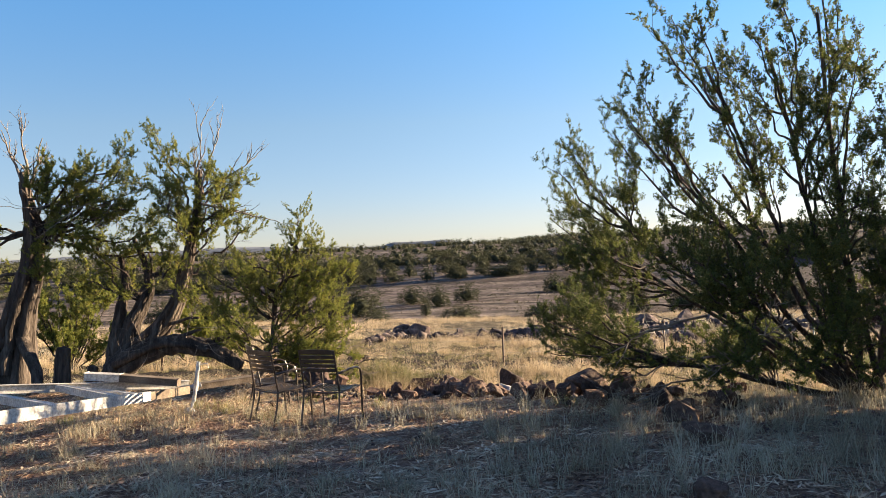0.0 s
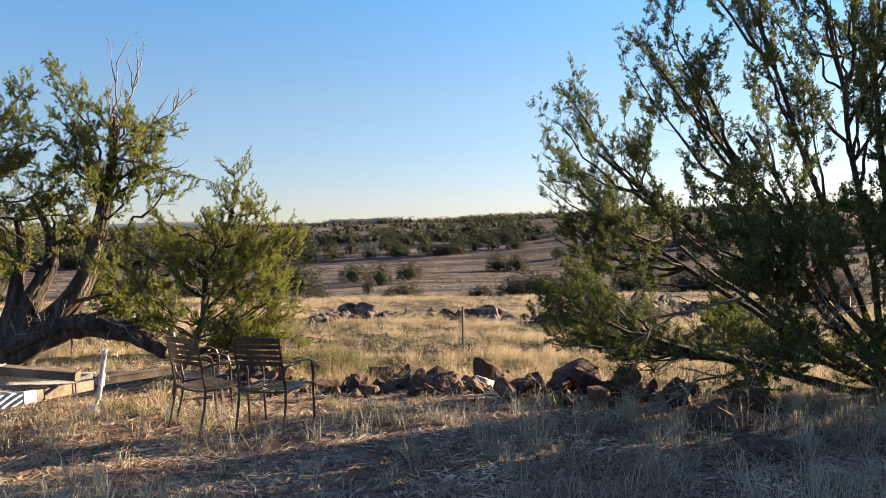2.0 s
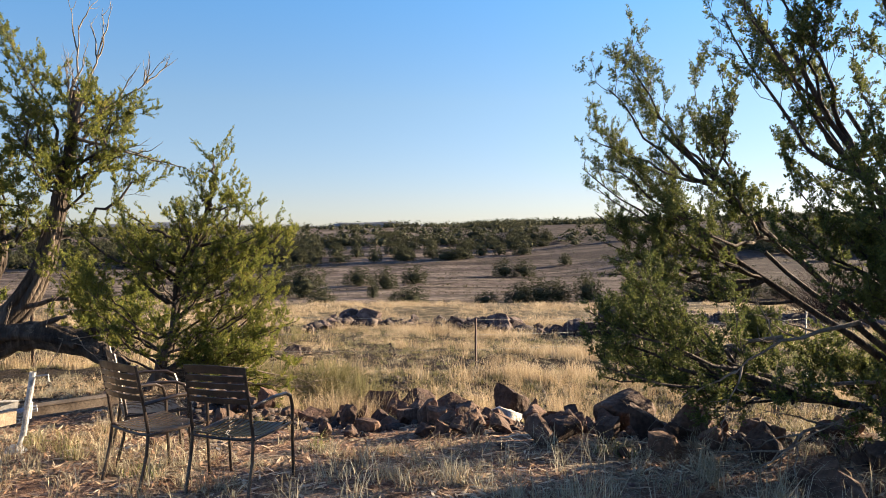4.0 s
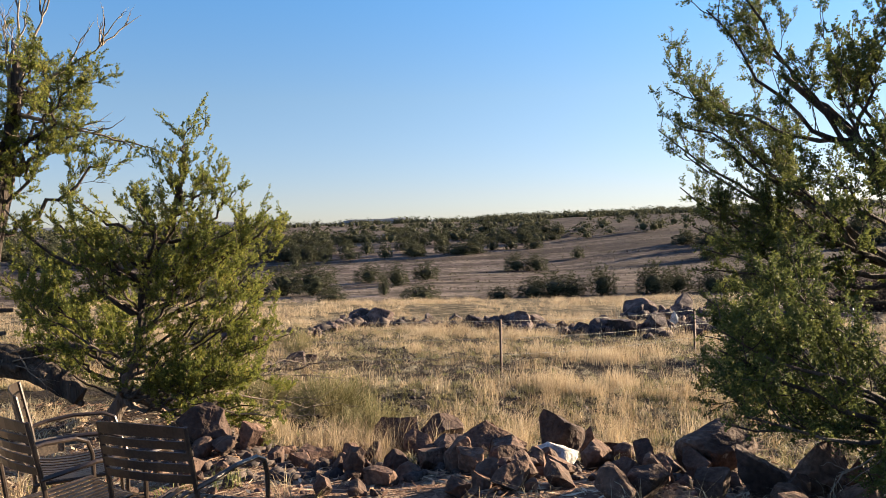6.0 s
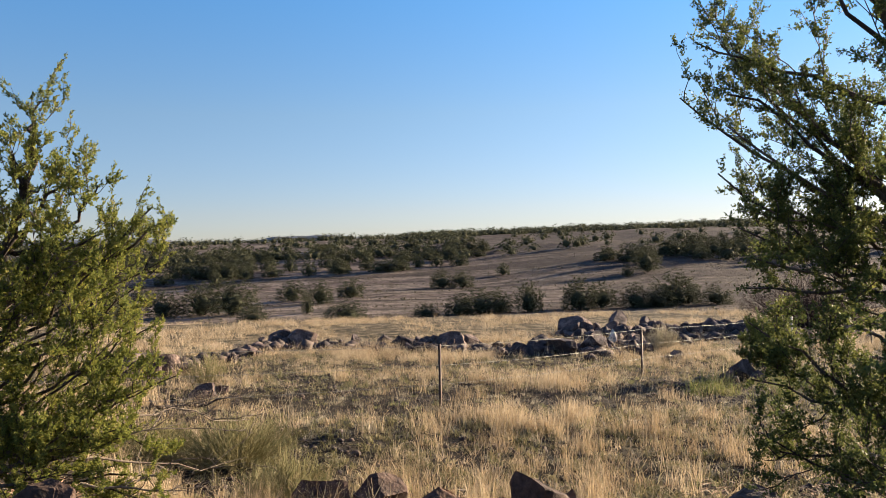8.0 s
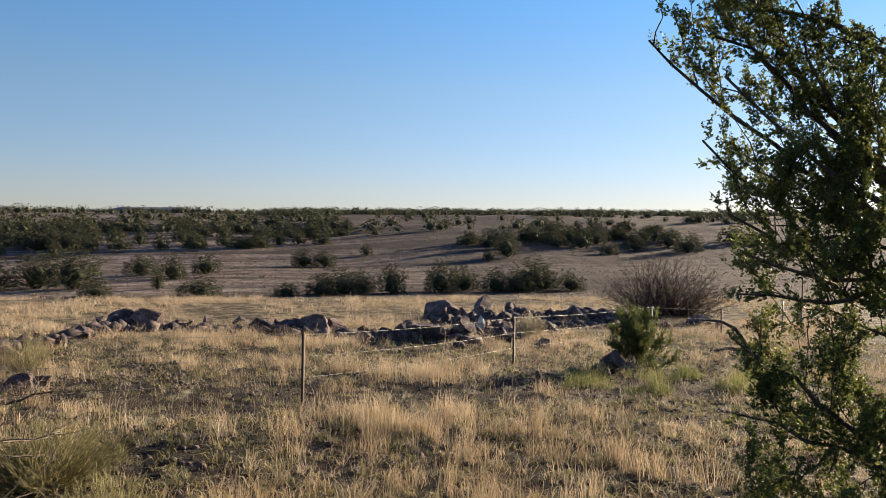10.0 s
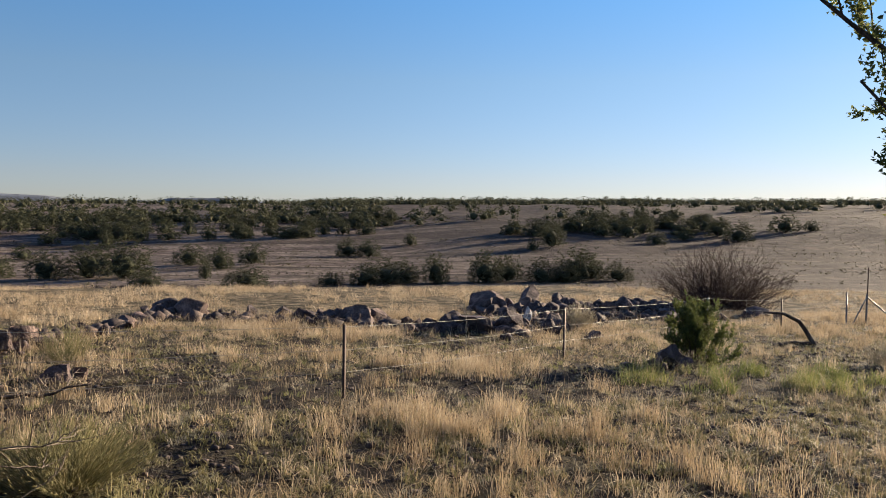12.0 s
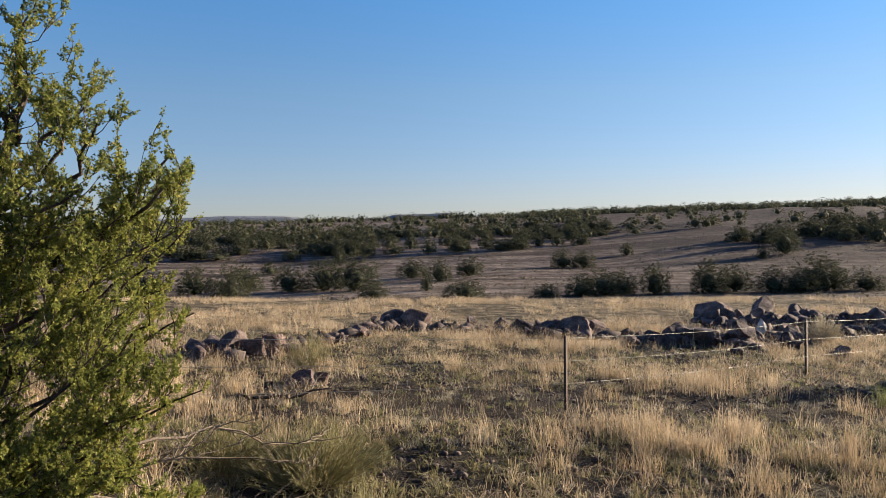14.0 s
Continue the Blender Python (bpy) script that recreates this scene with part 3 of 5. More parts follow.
def place_many(soup, templates, pos, direc, size, rng):
    """Copies of the templates, each turned to its direction and size."""
    pos, direc, size = np.asarray(pos), np.asarray(direc), np.asarray(size)
    direc = direc / (np.linalg.norm(direc, axis=1)[:, None] + 1e-9)
    pick = rng.integers(0, len(templates), len(pos))
    for k, (tv, tf) in enumerate(templates):
        idx = np.where(pick == k)[0]
        if not len(idx):
            continue
        d = direc[idx]
        ref = np.where(np.abs(d[:, 2:3]) < 0.9, [[0, 0, 1.0]], [[1.0, 0, 0]])
        a = np.cross(ref, d)
        a /= np.linalg.norm(a, axis=1)[:, None]
        b = np.cross(d, a)
        v = size[idx][:, None, None] * (tv[None, :, 0:1] * a[:, None] + tv[None, :, 1:2] * b[:, None] + tv[None, :, 2:3] * d[:, None]) + pos[idx][:, None]
        f = tf[None] + (np.arange(len(idx)) * len(tv))[:, None, None]
        soup.add(v.reshape(-1, 3), f.reshape(-1, 3))


_rp = np.random.default_rng(11)
PLUMES = [plume(_rp, 7, 5, 0.36, 0.18, (0.24, 0.38)) for _ in range(10)]
PLUMES_FINE = [plume(_rp, 7, 5, 0.36, 0.175, (0.24, 0.38)) for _ in range(10)]
PLUMES_NEAR = [plume(_rp, 9, 7, 0.36, 0.125, (0.24, 0.38)) for _ in range(10)]
PLUMES_PLAIN = [plume(_rp, 5, 3, 0.4, 0.34) for _ in range(6)]


def bend(a, b, n, lift, wob, rng):
    """A crooked path from a to b that first leaves level, then turns up by lift."""
    t = np.linspace(0, 1, n)[:, None]
    a, b = np.asarray(a, float), np.asarray(b, float)
    p = a + (b - a) * t
    p[:, 2] -= lift * np.sin(np.pi * t[:, 0]) * (1 - 0.3 * t[:, 0])
    w = np.cumsum(rng.normal(0, wob, (n, 3)), axis=0)
    return p + w - w[:1] - (w[-1:] - w[:1]) * t


def along(p, s):
    k = s * (len(p) - 1)
    i = min(int(k), len(p) - 2)
    return p[i] + (p[i + 1] - p[i]) * (k - i), p[i + 1] - p[i]


def aside(d, rng):
    """A random direction square to d."""
    s = rng.normal(0, 1, 3)
    return unit(s - d * (s @ d))


def leafy_shoot(out, path, size, rng, start=0.15, step=0.40):
    """Tufts close round a shoot, that grow smaller towards its pointed tip, so that it reads as one thick plume."""
    L = np.linalg.norm(np.diff(path, axis=0), axis=1).sum() * (1 - start)
    n = max(3, int(L / (step * size)))
    for k in range(n):
        s = start + (1 - start) * (k + rng.random()) / n
        p, d = along(path, min(s, 0.999))
        d = unit(d)
        v = unit(d + aside(d, rng) * rng.uniform(0.3, 1.3) + np.array([0, 0, 0.2]))
        out.append((p + rng.normal(0, 0.06 * size, 3), v, size * (1.2 - 0.45 * s) * rng.uniform(0.75, 1.25)))


def crowded(tips, spread, rng, copies=1):
    """The tips, and near each of them some more."""
    out = [np.array(p, float) for p in tips]
    for p in list(out):
        for _ in range(copies):
            q = p + rng.normal(0, spread, 3) * np.array([1, 1, 0.9])
            q += (np.mean(out[:len(tips)], axis=0) - p) * rng.uniform(0.05, 0.35)
            out.append(q)
    return out


def limb_with_sprays(wood, out, a, tip, r0, rng, per_m=5.0, bare=0.3, lift=0.25, size=0.09, reach=1.0, up=0.5, wob=0.02, leafy=1.0, tufts=5.0, keep=None):
    """A limb with rising side branches; these and their short shoots end in leafy plumes, and are bare further in."""
    path = bend(a, tip, 12, lift, wob, rng)
    seg = np.linalg.norm(np.diff(path, axis=0), axis=1).sum()
    wood.tube(path, r0 * np.linspace(1, 0.16, 12) ** 0.9, 7, 0.25, rng)
    rise = np.array([0, 0, 1.0])
    for k in range(int(seg * per_m) + 2):
        s = bare + (1 - bare) * rng.random() ** 0.8
        p, d = along(path, s)
        d = unit(d)
        bd = unit(d * rng.uniform(0.6, 1.1) + aside(d, rng) * 0.7 + rise * up * rng.uniform(0.3, 1.2))
        bl = min(0.8, (0.14 + rng.uniform(0.05, 0.42) * min(1.2, 0.4 + 0.4 * seg) * (1.15 - 0.6 * s)) * reach)
        if keep is not None and not keep(*(p + bd * (bl + size))):
            continue
        q = bend(p, p + bd * bl + rise * 0.12 * bl, 6, 0.1 * bl, 0.012, rng)
        br = max(0.0035, r0 * 0.26 * (1.05 - s))
        wood.tube(q, br * np.linspace(1, 0.3, 6), 5)
        for j in range(int(bl * tufts * rng.uniform(0.7, 1.3)) + 1):
            tp, td = along(q, rng.uniform(0.25, 0.95))
            td = unit(td)
            dd = unit(td * 0.8 + aside(td, rng) * 0.7 + rise * up * 0.8)
            sl = rng.uniform(0.7, 1.9) * size
            f = tp + dd * sl + rise * 0.15 * sl
            tw = np.array([tp, (tp + f) / 2 + rng.normal(0, 0.05 * sl, 3), f])
            if keep is not None and not keep(*(f + dd * size)):
                continue
            wood.tube(tw, [br * 0.5 + 0.0012, 0.003, 0.0015], 3)
            if rng.random() < leafy:
                leafy_shoot(out, tw, size * 0.9, rng, 0.1)
            else:
                for _ in range(3):
                    g = tp + (f - tp) * rng.random()
                    h = g + unit(dd + rng.normal(0, 0.7, 3)) * rng.uniform(0.06, 0.18)
                    wood.tube([g, (g + h) / 2 + rng.normal(0, 0.01, 3), h], [0.003, 0.0025, 0.0012], 3)
        if rng.random() < leafy:
            leafy_shoot(out, q, size, rng, 0.45)
    if rng.random() < leafy:
        leafy_shoot(out, path, size * 1.1, rng, 1 - min(0.6, 0.45 / seg))
    return path


def finish_tree(name, wood, sprays, base, label, group, leaf, templates, rng, extra=None, category="tree", keep=None, near_x=-99.0):
    """The thing with its trunk and crown, stood at its base."""
    thing = empty(name, pose(*base), label, category, group)
    inv = np.array(base)
    for v in wood.v:
        v -= inv
    part("trunk", wood.mesh("trunk", True), M_BARK, thing, "shaggy grey-brown bark")
    crown = Soup()
    if keep is not None:
        sprays = [s for s in sprays if keep(*(s[0] + s[1] * s[2] * 0.7))]
    if sprays:
        for kinds, some in ((PLUMES_NEAR, [s for s in sprays if s[0][0] < near_x]), (templates, [s for s in sprays if s[0][0] >= near_x])):
            if some:
                place_many(crown, kinds, [s[0] - inv for s in some], [s[1] for s in some], [s[2] for s in some], rng)
    if crown.v:
        part("crown", crown.mesh("crown"), leaf, thing)
    for sp in extra or ():
        for v in sp.v:
            v -= inv
        part("dead_branch", sp.mesh("dead_branch", True), M_DEADWOOD, thing, "bleached bare branch")
    return thing


def dead_branch(dead, *args):
    dead.append(Soup())
    dead_spray(dead[-1], *args)


def dead_spray(soup, a, tip, r0, rng, kids=7, depth=2):
    """A bare branch that forks into crooked twigs."""
    path = bend(a, tip, 8, 0.0, 0.03 * np.linalg.norm(np.subtract(tip, a)) / 1.0 * 0.6 + 0.004, rng)
    soup.tube(path, r0 * np.linspace(1, 0.2, 8), 5 if depth > 1 else 4)
    if depth:
        L = np.linalg.norm(np.subtract(tip, a))
        for k in range(kids):
            p, d = along(path, rng.uniform(0.25, 0.98))
            dd = unit(unit(d) + rng.normal(0, 0.55, 3) + np.array([0, 0, 0.25]))
            dead_spray(soup, p, p + dd * L * rng.uniform(0.22, 0.5), max(0.0035, r0 * 0.42), rng, max(2, kids - 3), depth - 1)


# ---- the junipers near the path ----
def big_crown(x, y, z):
    """The open face of the large juniper's crown towards the terrace and the yard."""
    side = 1.02 if z < 1.2 else 0.93 if z < 1.9 else 0.80
    return x + 0.08 > side * (y - 8.1) and x + 0.32 > (0.37 if z < 2.0 else 0.335) * (y - 4.71) and x + 0.3 > 0.185 * (y - 1.12) and z > 0.02


def big_juniper():
    rng = np.random.default_rng(21)
    wood, out, dead = Soup(), [], []
    bx, by = 5.7, 9.3
    base = (bx, by, land1(bx, by) - 0.05)
    # stems that lean out from the root, then limbs from them to the crown's edge
    ends = [(2.35, 9.95, 1.95), (2.15, 9.35, 2.55), (2.75, 8.35, 3.1), (3.35, 8.3, 4.0), (4.1, 8.3, 4.2), (5.1, 9.0, 4.8), (6.2, 8.6, 3.9), (2.1, 8.1, 0.72), (2.4, 9.5, 0.52), (4.3, 7.6, 0.9), (5.6, 7.4, 1.6), (4.0, 9.6, 2.8), (3.0, 9.2, 1.5), (3.4, 8.0, 1.5), (4.6, 7.8, 2.6)]
    stems = []
    for e in ends:
        root = np.array(base) + np.array([rng.normal(0, 0.12), rng.normal(0, 0.12), 0])
        knee = np.array([bx + (e[0] - bx) * 0.42, by + (e[1] - by) * 0.42, base[2] + (e[2] - base[2]) * 0.36])
        stem = np.concatenate([bend(root, knee, 6, 0.05, 0.02, rng), bend(knee, e, 9, 0.02, 0.02, rng)[1:]])
        wood.tube(stem, np.linspace(0.046, 0.018, len(stem)), 8, 0.3, rng)
        stems.append(stem)
    high = [(1.72, 10.18, 2.62), (1.88, 10.2, 2.62), (1.66, 10.25, 2.33), (2.02, 10.08, 2.56), (2.05, 9.8, 2.27), (1.62, 9.24, 2.93), (1.79, 9.42, 3.24), (2.0, 9.6, 3.0), (2.16, 8.2, 3.27), (2.3, 8.25, 3.5), (2.56, 8.3, 3.75), (2.7, 8.25, 4.45), (2.95, 8.25, 4.6), (3.25, 8.25, 4.75), (3.9, 8.3, 4.4), (3.0, 8.9, 2.97), (2.5, 9.55, 2.9), (2.43, 9.1, 2.75), (2.55, 8.95, 2.86), (2.75, 8.2, 3.3), (3.5, 8.2, 3.5), (4.3, 8.2, 5.1)]
    side = [(1.70, 9.94, 1.88), (2.28, 9.5, 1.87), (1.95, 10.0, 1.5), (1.8, 9.87, 1.12), (1.77, 9.8, 0.84), (2.08, 9.85, 0.36), (1.03, 7.85, 1.18), (1.12, 8.0, 1.05), (1.27, 8.25, 0.64), (1.22, 7.98, 0.75), (1.5, 8.1, 1.0), (1.6, 8.3, 1.35), (1.9, 8.4, 0.5), (1.9, 8.9, 1.2), (2.0, 8.5, 1.8), (2.3, 8.6, 2.2), (2.3, 9.0, 2.4), (1.7, 8.6, 0.7), (2.0, 9.2, 0.55), (2.6, 8.0, 1.6), (2.5, 8.0, 0.5), (2.3, 10.0, 1.2), (2.2, 9.9, 0.8), (1.75, 9.85, 1.6), (1.68, 9.8, 2.1), (1.8, 10.0, 2.3), (1.72, 9.75, 1.3), (1.75, 9.7, 0.6), (1.78, 9.8, 1.45), (1.95, 9.85, 0.9), (1.9, 9.8, 1.75), (1.85, 9.7, 0.5)]
    right = [(4.3, 7.4, 1.9), (3.4, 7.7, 1.2), (3.0, 8.0, 2.2), (5.3, 7.4, 1.2), (3.6, 7.9, 0.5), (4.7, 7.6, 3.9), (6.0, 7.6, 4.4), (3.1, 7.6, 0.3), (3.9, 7.1, 0.5), (4.7, 6.9, 0.8), (5.5, 6.8, 0.6), (3.4, 8.8, 1.6), (4.4, 7.7, 2.7), (5.0, 6.9, 1.7), (6.3, 7.0, 1.6), (6.4, 7.2, 2.8), (5.2, 9.0, 5.7), (6.3, 8.8, 5.0), (6.7, 8.0, 3.4), (5.6, 7.2, 2.8), (4.2, 9.8, 3.4), (5.8, 9.9, 3.8), (3.1, 9.6, 3.5), (3.7, 9.0, 4.2), (3.5, 9.8, 2.4)]
    tips = [np.array(p) for p in high + side + right]
    tips += [np.array([rng.uniform(2.5, 6.3), rng.uniform(6.9, 8.2), rng.uniform(0.15, 2.0)]) for _ in range(40)]
    tips += [np.array([rng.uniform(3.0, 5.6), rng.uniform(6.9, 7.7), rng.uniform(0.2, 2.4)]) for _ in range(24)]
    tips += [np.array([rng.uniform(3.3, 5.8), rng.uniform(7.7, 8.5), rng.uniform(1.8, 4.2)]) for _ in range(20)]
    tips += [np.array([rng.uniform(3.2, 5.0), rng.uniform(10.0, 10.8), rng.uniform(0.1, 0.55)]) for _ in range(12)]
    while len(tips) < 196:
        p = np.array([4.3, 8.5, 2.4]) + unit(rng.normal(0, 1, 3)) * rng.uniform(0.6, 1.0) * np.array([2.3, 1.4, 2.7])
        if p[2] > 0.3 and p[0] < 6.6 and p[0] > 2.2 + 0.45 * max(0, 2.2 - p[2]) and big_crown(*p):
            tips.append(p)
    for k, tip in enumerate(tips):
        if not big_crown(*tip):
            continue
        cost = [min(np.linalg.norm(tip - q) for q in st[5:]) + 0.5 * max(0, st[-1][2] - tip[2] - 0.8) for st in stems]
        stem = stems[int(np.argmin(cost))]
        near = 4 + int(np.argmin([np.linalg.norm(tip - q) for q in stem[4:]]))
        start = stem[max(4, near - rng.integers(2, 5))]
        far = np.linalg.norm(tip - start)
        limb_with_sprays(wood, out, start, tip, 0.008 + 0.0075 * far, rng, per_m=3.9 if k < len(high + side) else 4.3, bare=0.2, lift=0.10 * far * rng.uniform(0.2, 1.0), size=0.128, up=0.45, wob=0.022, tufts=5.0, keep=big_crown)
    for a, tip in (((3.6, 8.6, 0.35), (2.0, 7.6, 0.1)), ((3.9, 8.4, 0.5), (2.9, 7.2, 0.55)), ((3.8, 8.9, 0.4), (2.2, 8.9, 0.12)), ((4.2, 8.2, 0.7), (3.3, 7.0, 0.9)), ((3.0, 8.9, 0.8), (2.0, 9.1, 0.6)), ((3.2, 8.2, 1.0), (2.1, 7.9, 0.7))):
        dead_branch(dead, a, tip, 0.020, rng, 6, 2)
    return finish_tree("juniper_tree", wood, out, base, "large many-stemmed juniper with dark green plumes, at the yard's edge", "junipers round the yard", M_NEEDLE_DARK, PLUMES_FINE, rng, dead, keep=big_crown, near_x=2.5)


def young_juniper():
    rng = np.random.default_rng(22)
    wood, out, dead = Soup(), [], []
    bx, by = -3.3, 12.5
    base = (bx, by, land1(bx, by) - 0.05)
    tips = [(-2.32, 12.4, 2.72), (-2.5, 12.2, 2.3), (-2.15, 12.5, 2.2), (-4.15, 12.3, 1.95), (-3.9, 12.2, 1.3), (-3.6, 12.6, 2.05), (-1.55, 12.2, 1.9), (-1.35, 12.0, 1.2), (-1.4, 12.1, 0.65), (-1.65, 11.8, 0.3), (-2.2, 12.0, 1.7), (-2.8, 11.9, 1.9),
            (-3.2, 11.8, 1.3), (-2.5, 11.7, 0.6), (-3.9, 12.7, 0.6), (-1.85, 12.9, 1.5), (-2.6, 13.1, 1.5), (-1.6, 12.6, 1.0), (-2.0, 11.7, 1.0), (-3.2, 12.9, 1.7), (-3.6, 11.9, 0.8), (-2.0, 12.3, 0.3), (-1.75, 12.1, 1.6), (-4.4, 12.7, 1.3), (-1.42, 11.9, 0.0), (-1.55, 11.7, -0.12), (-1.36, 12.1, 0.35), (-2.1, 11.6, 0.3), (-2.9, 11.6, 0.35), (-1.5, 12.3, 2.0), (-1.45, 12.0, 1.5), (-1.35, 12.2, 0.95), (-1.9, 12.1, 2.05), (-1.6, 11.9, 0.6), (-2.9, 12.2, 1.5), (-3.4, 12.1, 1.6), (-2.4, 11.9, 1.2)]
    def face(x, y, z):
        return x + 0.13 < -(0.312 if z < 2.0 else 0.355) * (y - 8.2)

    hub = np.array([-2.95, 12.45, 0.45])
    leader = np.concatenate([bend(base, hub, 5, 0, 0.03, rng), bend(hub, (-2.4, 12.4, 2.3), 9, 0, 0.05, rng)[1:]])
    wood.tube(leader, np.linspace(0.085, 0.014, 13), 8, 0.4, rng)
    for tip in (p for p in crowded(tips, 0.22, rng) if face(p[0] + 0.04, p[1], p[2])):
        aim = tip[2] - 0.75 * math.hypot(tip[0] + 2.8, tip[1] - 12.45) * rng.uniform(0.6, 1.2)
        start = leader[int(np.argmin(np.abs(leader[:, 2] - max(aim, 0.1))))]
        limb_with_sprays(wood, out, start, tip, 0.026 if tip[2] > 1.6 else 0.018, rng, per_m=4.9, bare=0.25, lift=0.1, size=0.10, reach=1.15, up=0.35, wob=0.03, tufts=4.6, keep=face)
    for a, tip in (((-2.2, 12.0, 0.1), (-1.0, 12.9, -0.2)), ((-2.1, 12.2, 0.2), (-1.1, 12.6, 0.1)), ((-2.0, 11.8, 0.0), (-1.2, 11.7, -0.1)), ((-1.9, 12.3, 0.3), (-1.0, 13.2, 0.05))):
        dead_branch(dead, a, tip, 0.011, rng, 6, 2)
    return finish_tree("juniper_tree", wood, out, base, "young olive-green juniper lit by low sun, above brown boulders", "junipers round the yard", M_NEEDLE, PLUMES, rng, dead, keep=face)


def old_stem(soup, pts, radii, rng):
    """A thick twisted stem: several strands of shredded bark wound round one another."""
    pts, radii = np.asarray(pts, float), np.asarray(radii, float)
    t = np.linspace(0, len(pts) - 1, len(pts) * 4)
    core = np.stack([np.interp(t, np.arange(len(pts)), pts[:, k]) for k in range(3)], -1)
    core[2:-2] = (core[:-4] + core[1:-3] + core[2:-2] + core[3:-1] + core[4:]) / 5
    r = np.interp(t, np.arange(len(pts)), radii)
    soup.tube(core, r * 0.8, 12, 0.25, rng)
    d = unit(core[-1] - core[0])
    a = unit(np.cross(d, [0.2, 0.9, 0.1]))
    b = np.cross(d, a)
    n = 11
    for k in range(n):
        th = 6.283 * k / n + rng.normal(0, 0.15) + np.linspace(0, rng.uniform(0.5, 1.4), len(core))
        off = r * rng.uniform(0.58, 0.82)
        path = core + (a * np.cos(th)[:, None] + b * np.sin(th)[:, None]) * off[:, None] + rng.normal(0, 0.008, core.shape)
        lo, hi = rng.integers(0, 3), len(core) - rng.integers(0, max(1, len(core) // 3))
        soup.tube(path[lo:hi], (r * rng.uniform(0.22, 0.40))[lo:hi] * np.linspace(1.1, 0.7, hi - lo), 6, 0.4, rng)


def old_juniper_bare_top():
    rng = np.random.default_rng(23)
    wood, out, dead = Soup(), [], []
    base = (-7.9, 13.1, land1(-7.9, 13.1) - 0.08)
    trunk = np.array([base, (-7.85, 13.1, 0.5), (-7.7, 13.0, 1.2), (-7.45, 13.0, 1.9), (-7.35, 13.0, 2.6), (-7.5, 13.0, 3.3), (-7.55, 13.0, 3.7)])
    old_stem(wood, trunk, [0.44, 0.33, 0.27, 0.23, 0.17, 0.11, 0.07], rng)
    for a, b, r in (((-7.6, 13, 0.9), (-8.5, 12.6, -0.1), 0.10), ((-7.7, 13, 0.8), (-7.1, 12.4, -0.2), 0.13), ((-7.9, 13, 0.4), (-8.6, 12.4, -0.2), 0.12)):
        wood.tube(bend(a, b, 6, -0.15, 0.03, rng), np.linspace(r, r * 0.7, 6), 7, 0.3, rng)
    for tip, s in (((-6.0, 12.9, 2.75), 4), ((-5.2, 12.8, 2.5), 4), ((-6.4, 12.6, 3.55), 4), ((-5.7, 12.9, 3.7), 4), ((-5.4, 12.8, 3.3), 4), ((-6.8, 12.6, 3.5), 5), ((-5.5, 12.7, 2.9), 4), ((-6.6, 12.4, 2.8), 4), ((-6.3, 12.7, 3.2), 4), ((-8.4, 12.7, 3.0), 4), ((-8.7, 12.8, 2.4), 4), ((-7.0, 12.4, 2.0), 3), ((-6.2, 12.5, 2.3), 4), ((-8.9, 13.0, 1.6), 3)):
        for q in crowded([tip], 0.35, rng, 1):
            limb_with_sprays(wood, out, trunk[s], q, 0.035, rng, per_m=7.5, bare=0.35, lift=0.1, size=0.125, reach=1.15, up=0.15, wob=0.05, leafy=0.86, tufts=5.0)
    for tip in ((-7.5, 13.0, 4.6), (-7.1, 12.9, 4.3), (-7.9, 13.0, 4.5)):
        dead_branch(dead, trunk[-2], tip, 0.035, rng, 6, 3)
    for k in range(14):
        a = np.array([rng.uniform(-7.2, -5.6), 12.7, rng.uniform(2.5, 3.4)])
        dead_branch(dead, a, a + rng.normal(0, 0.4, 3) + np.array([0, -0.15, -0.1]), 0.012, rng, 5, 2)
    return finish_tree("juniper_tree", wood, out, base, "old gnarled juniper with thick shredded trunk and bare dead top", "junipers round the yard", M_NEEDLE, PLUMES, rng, dead)


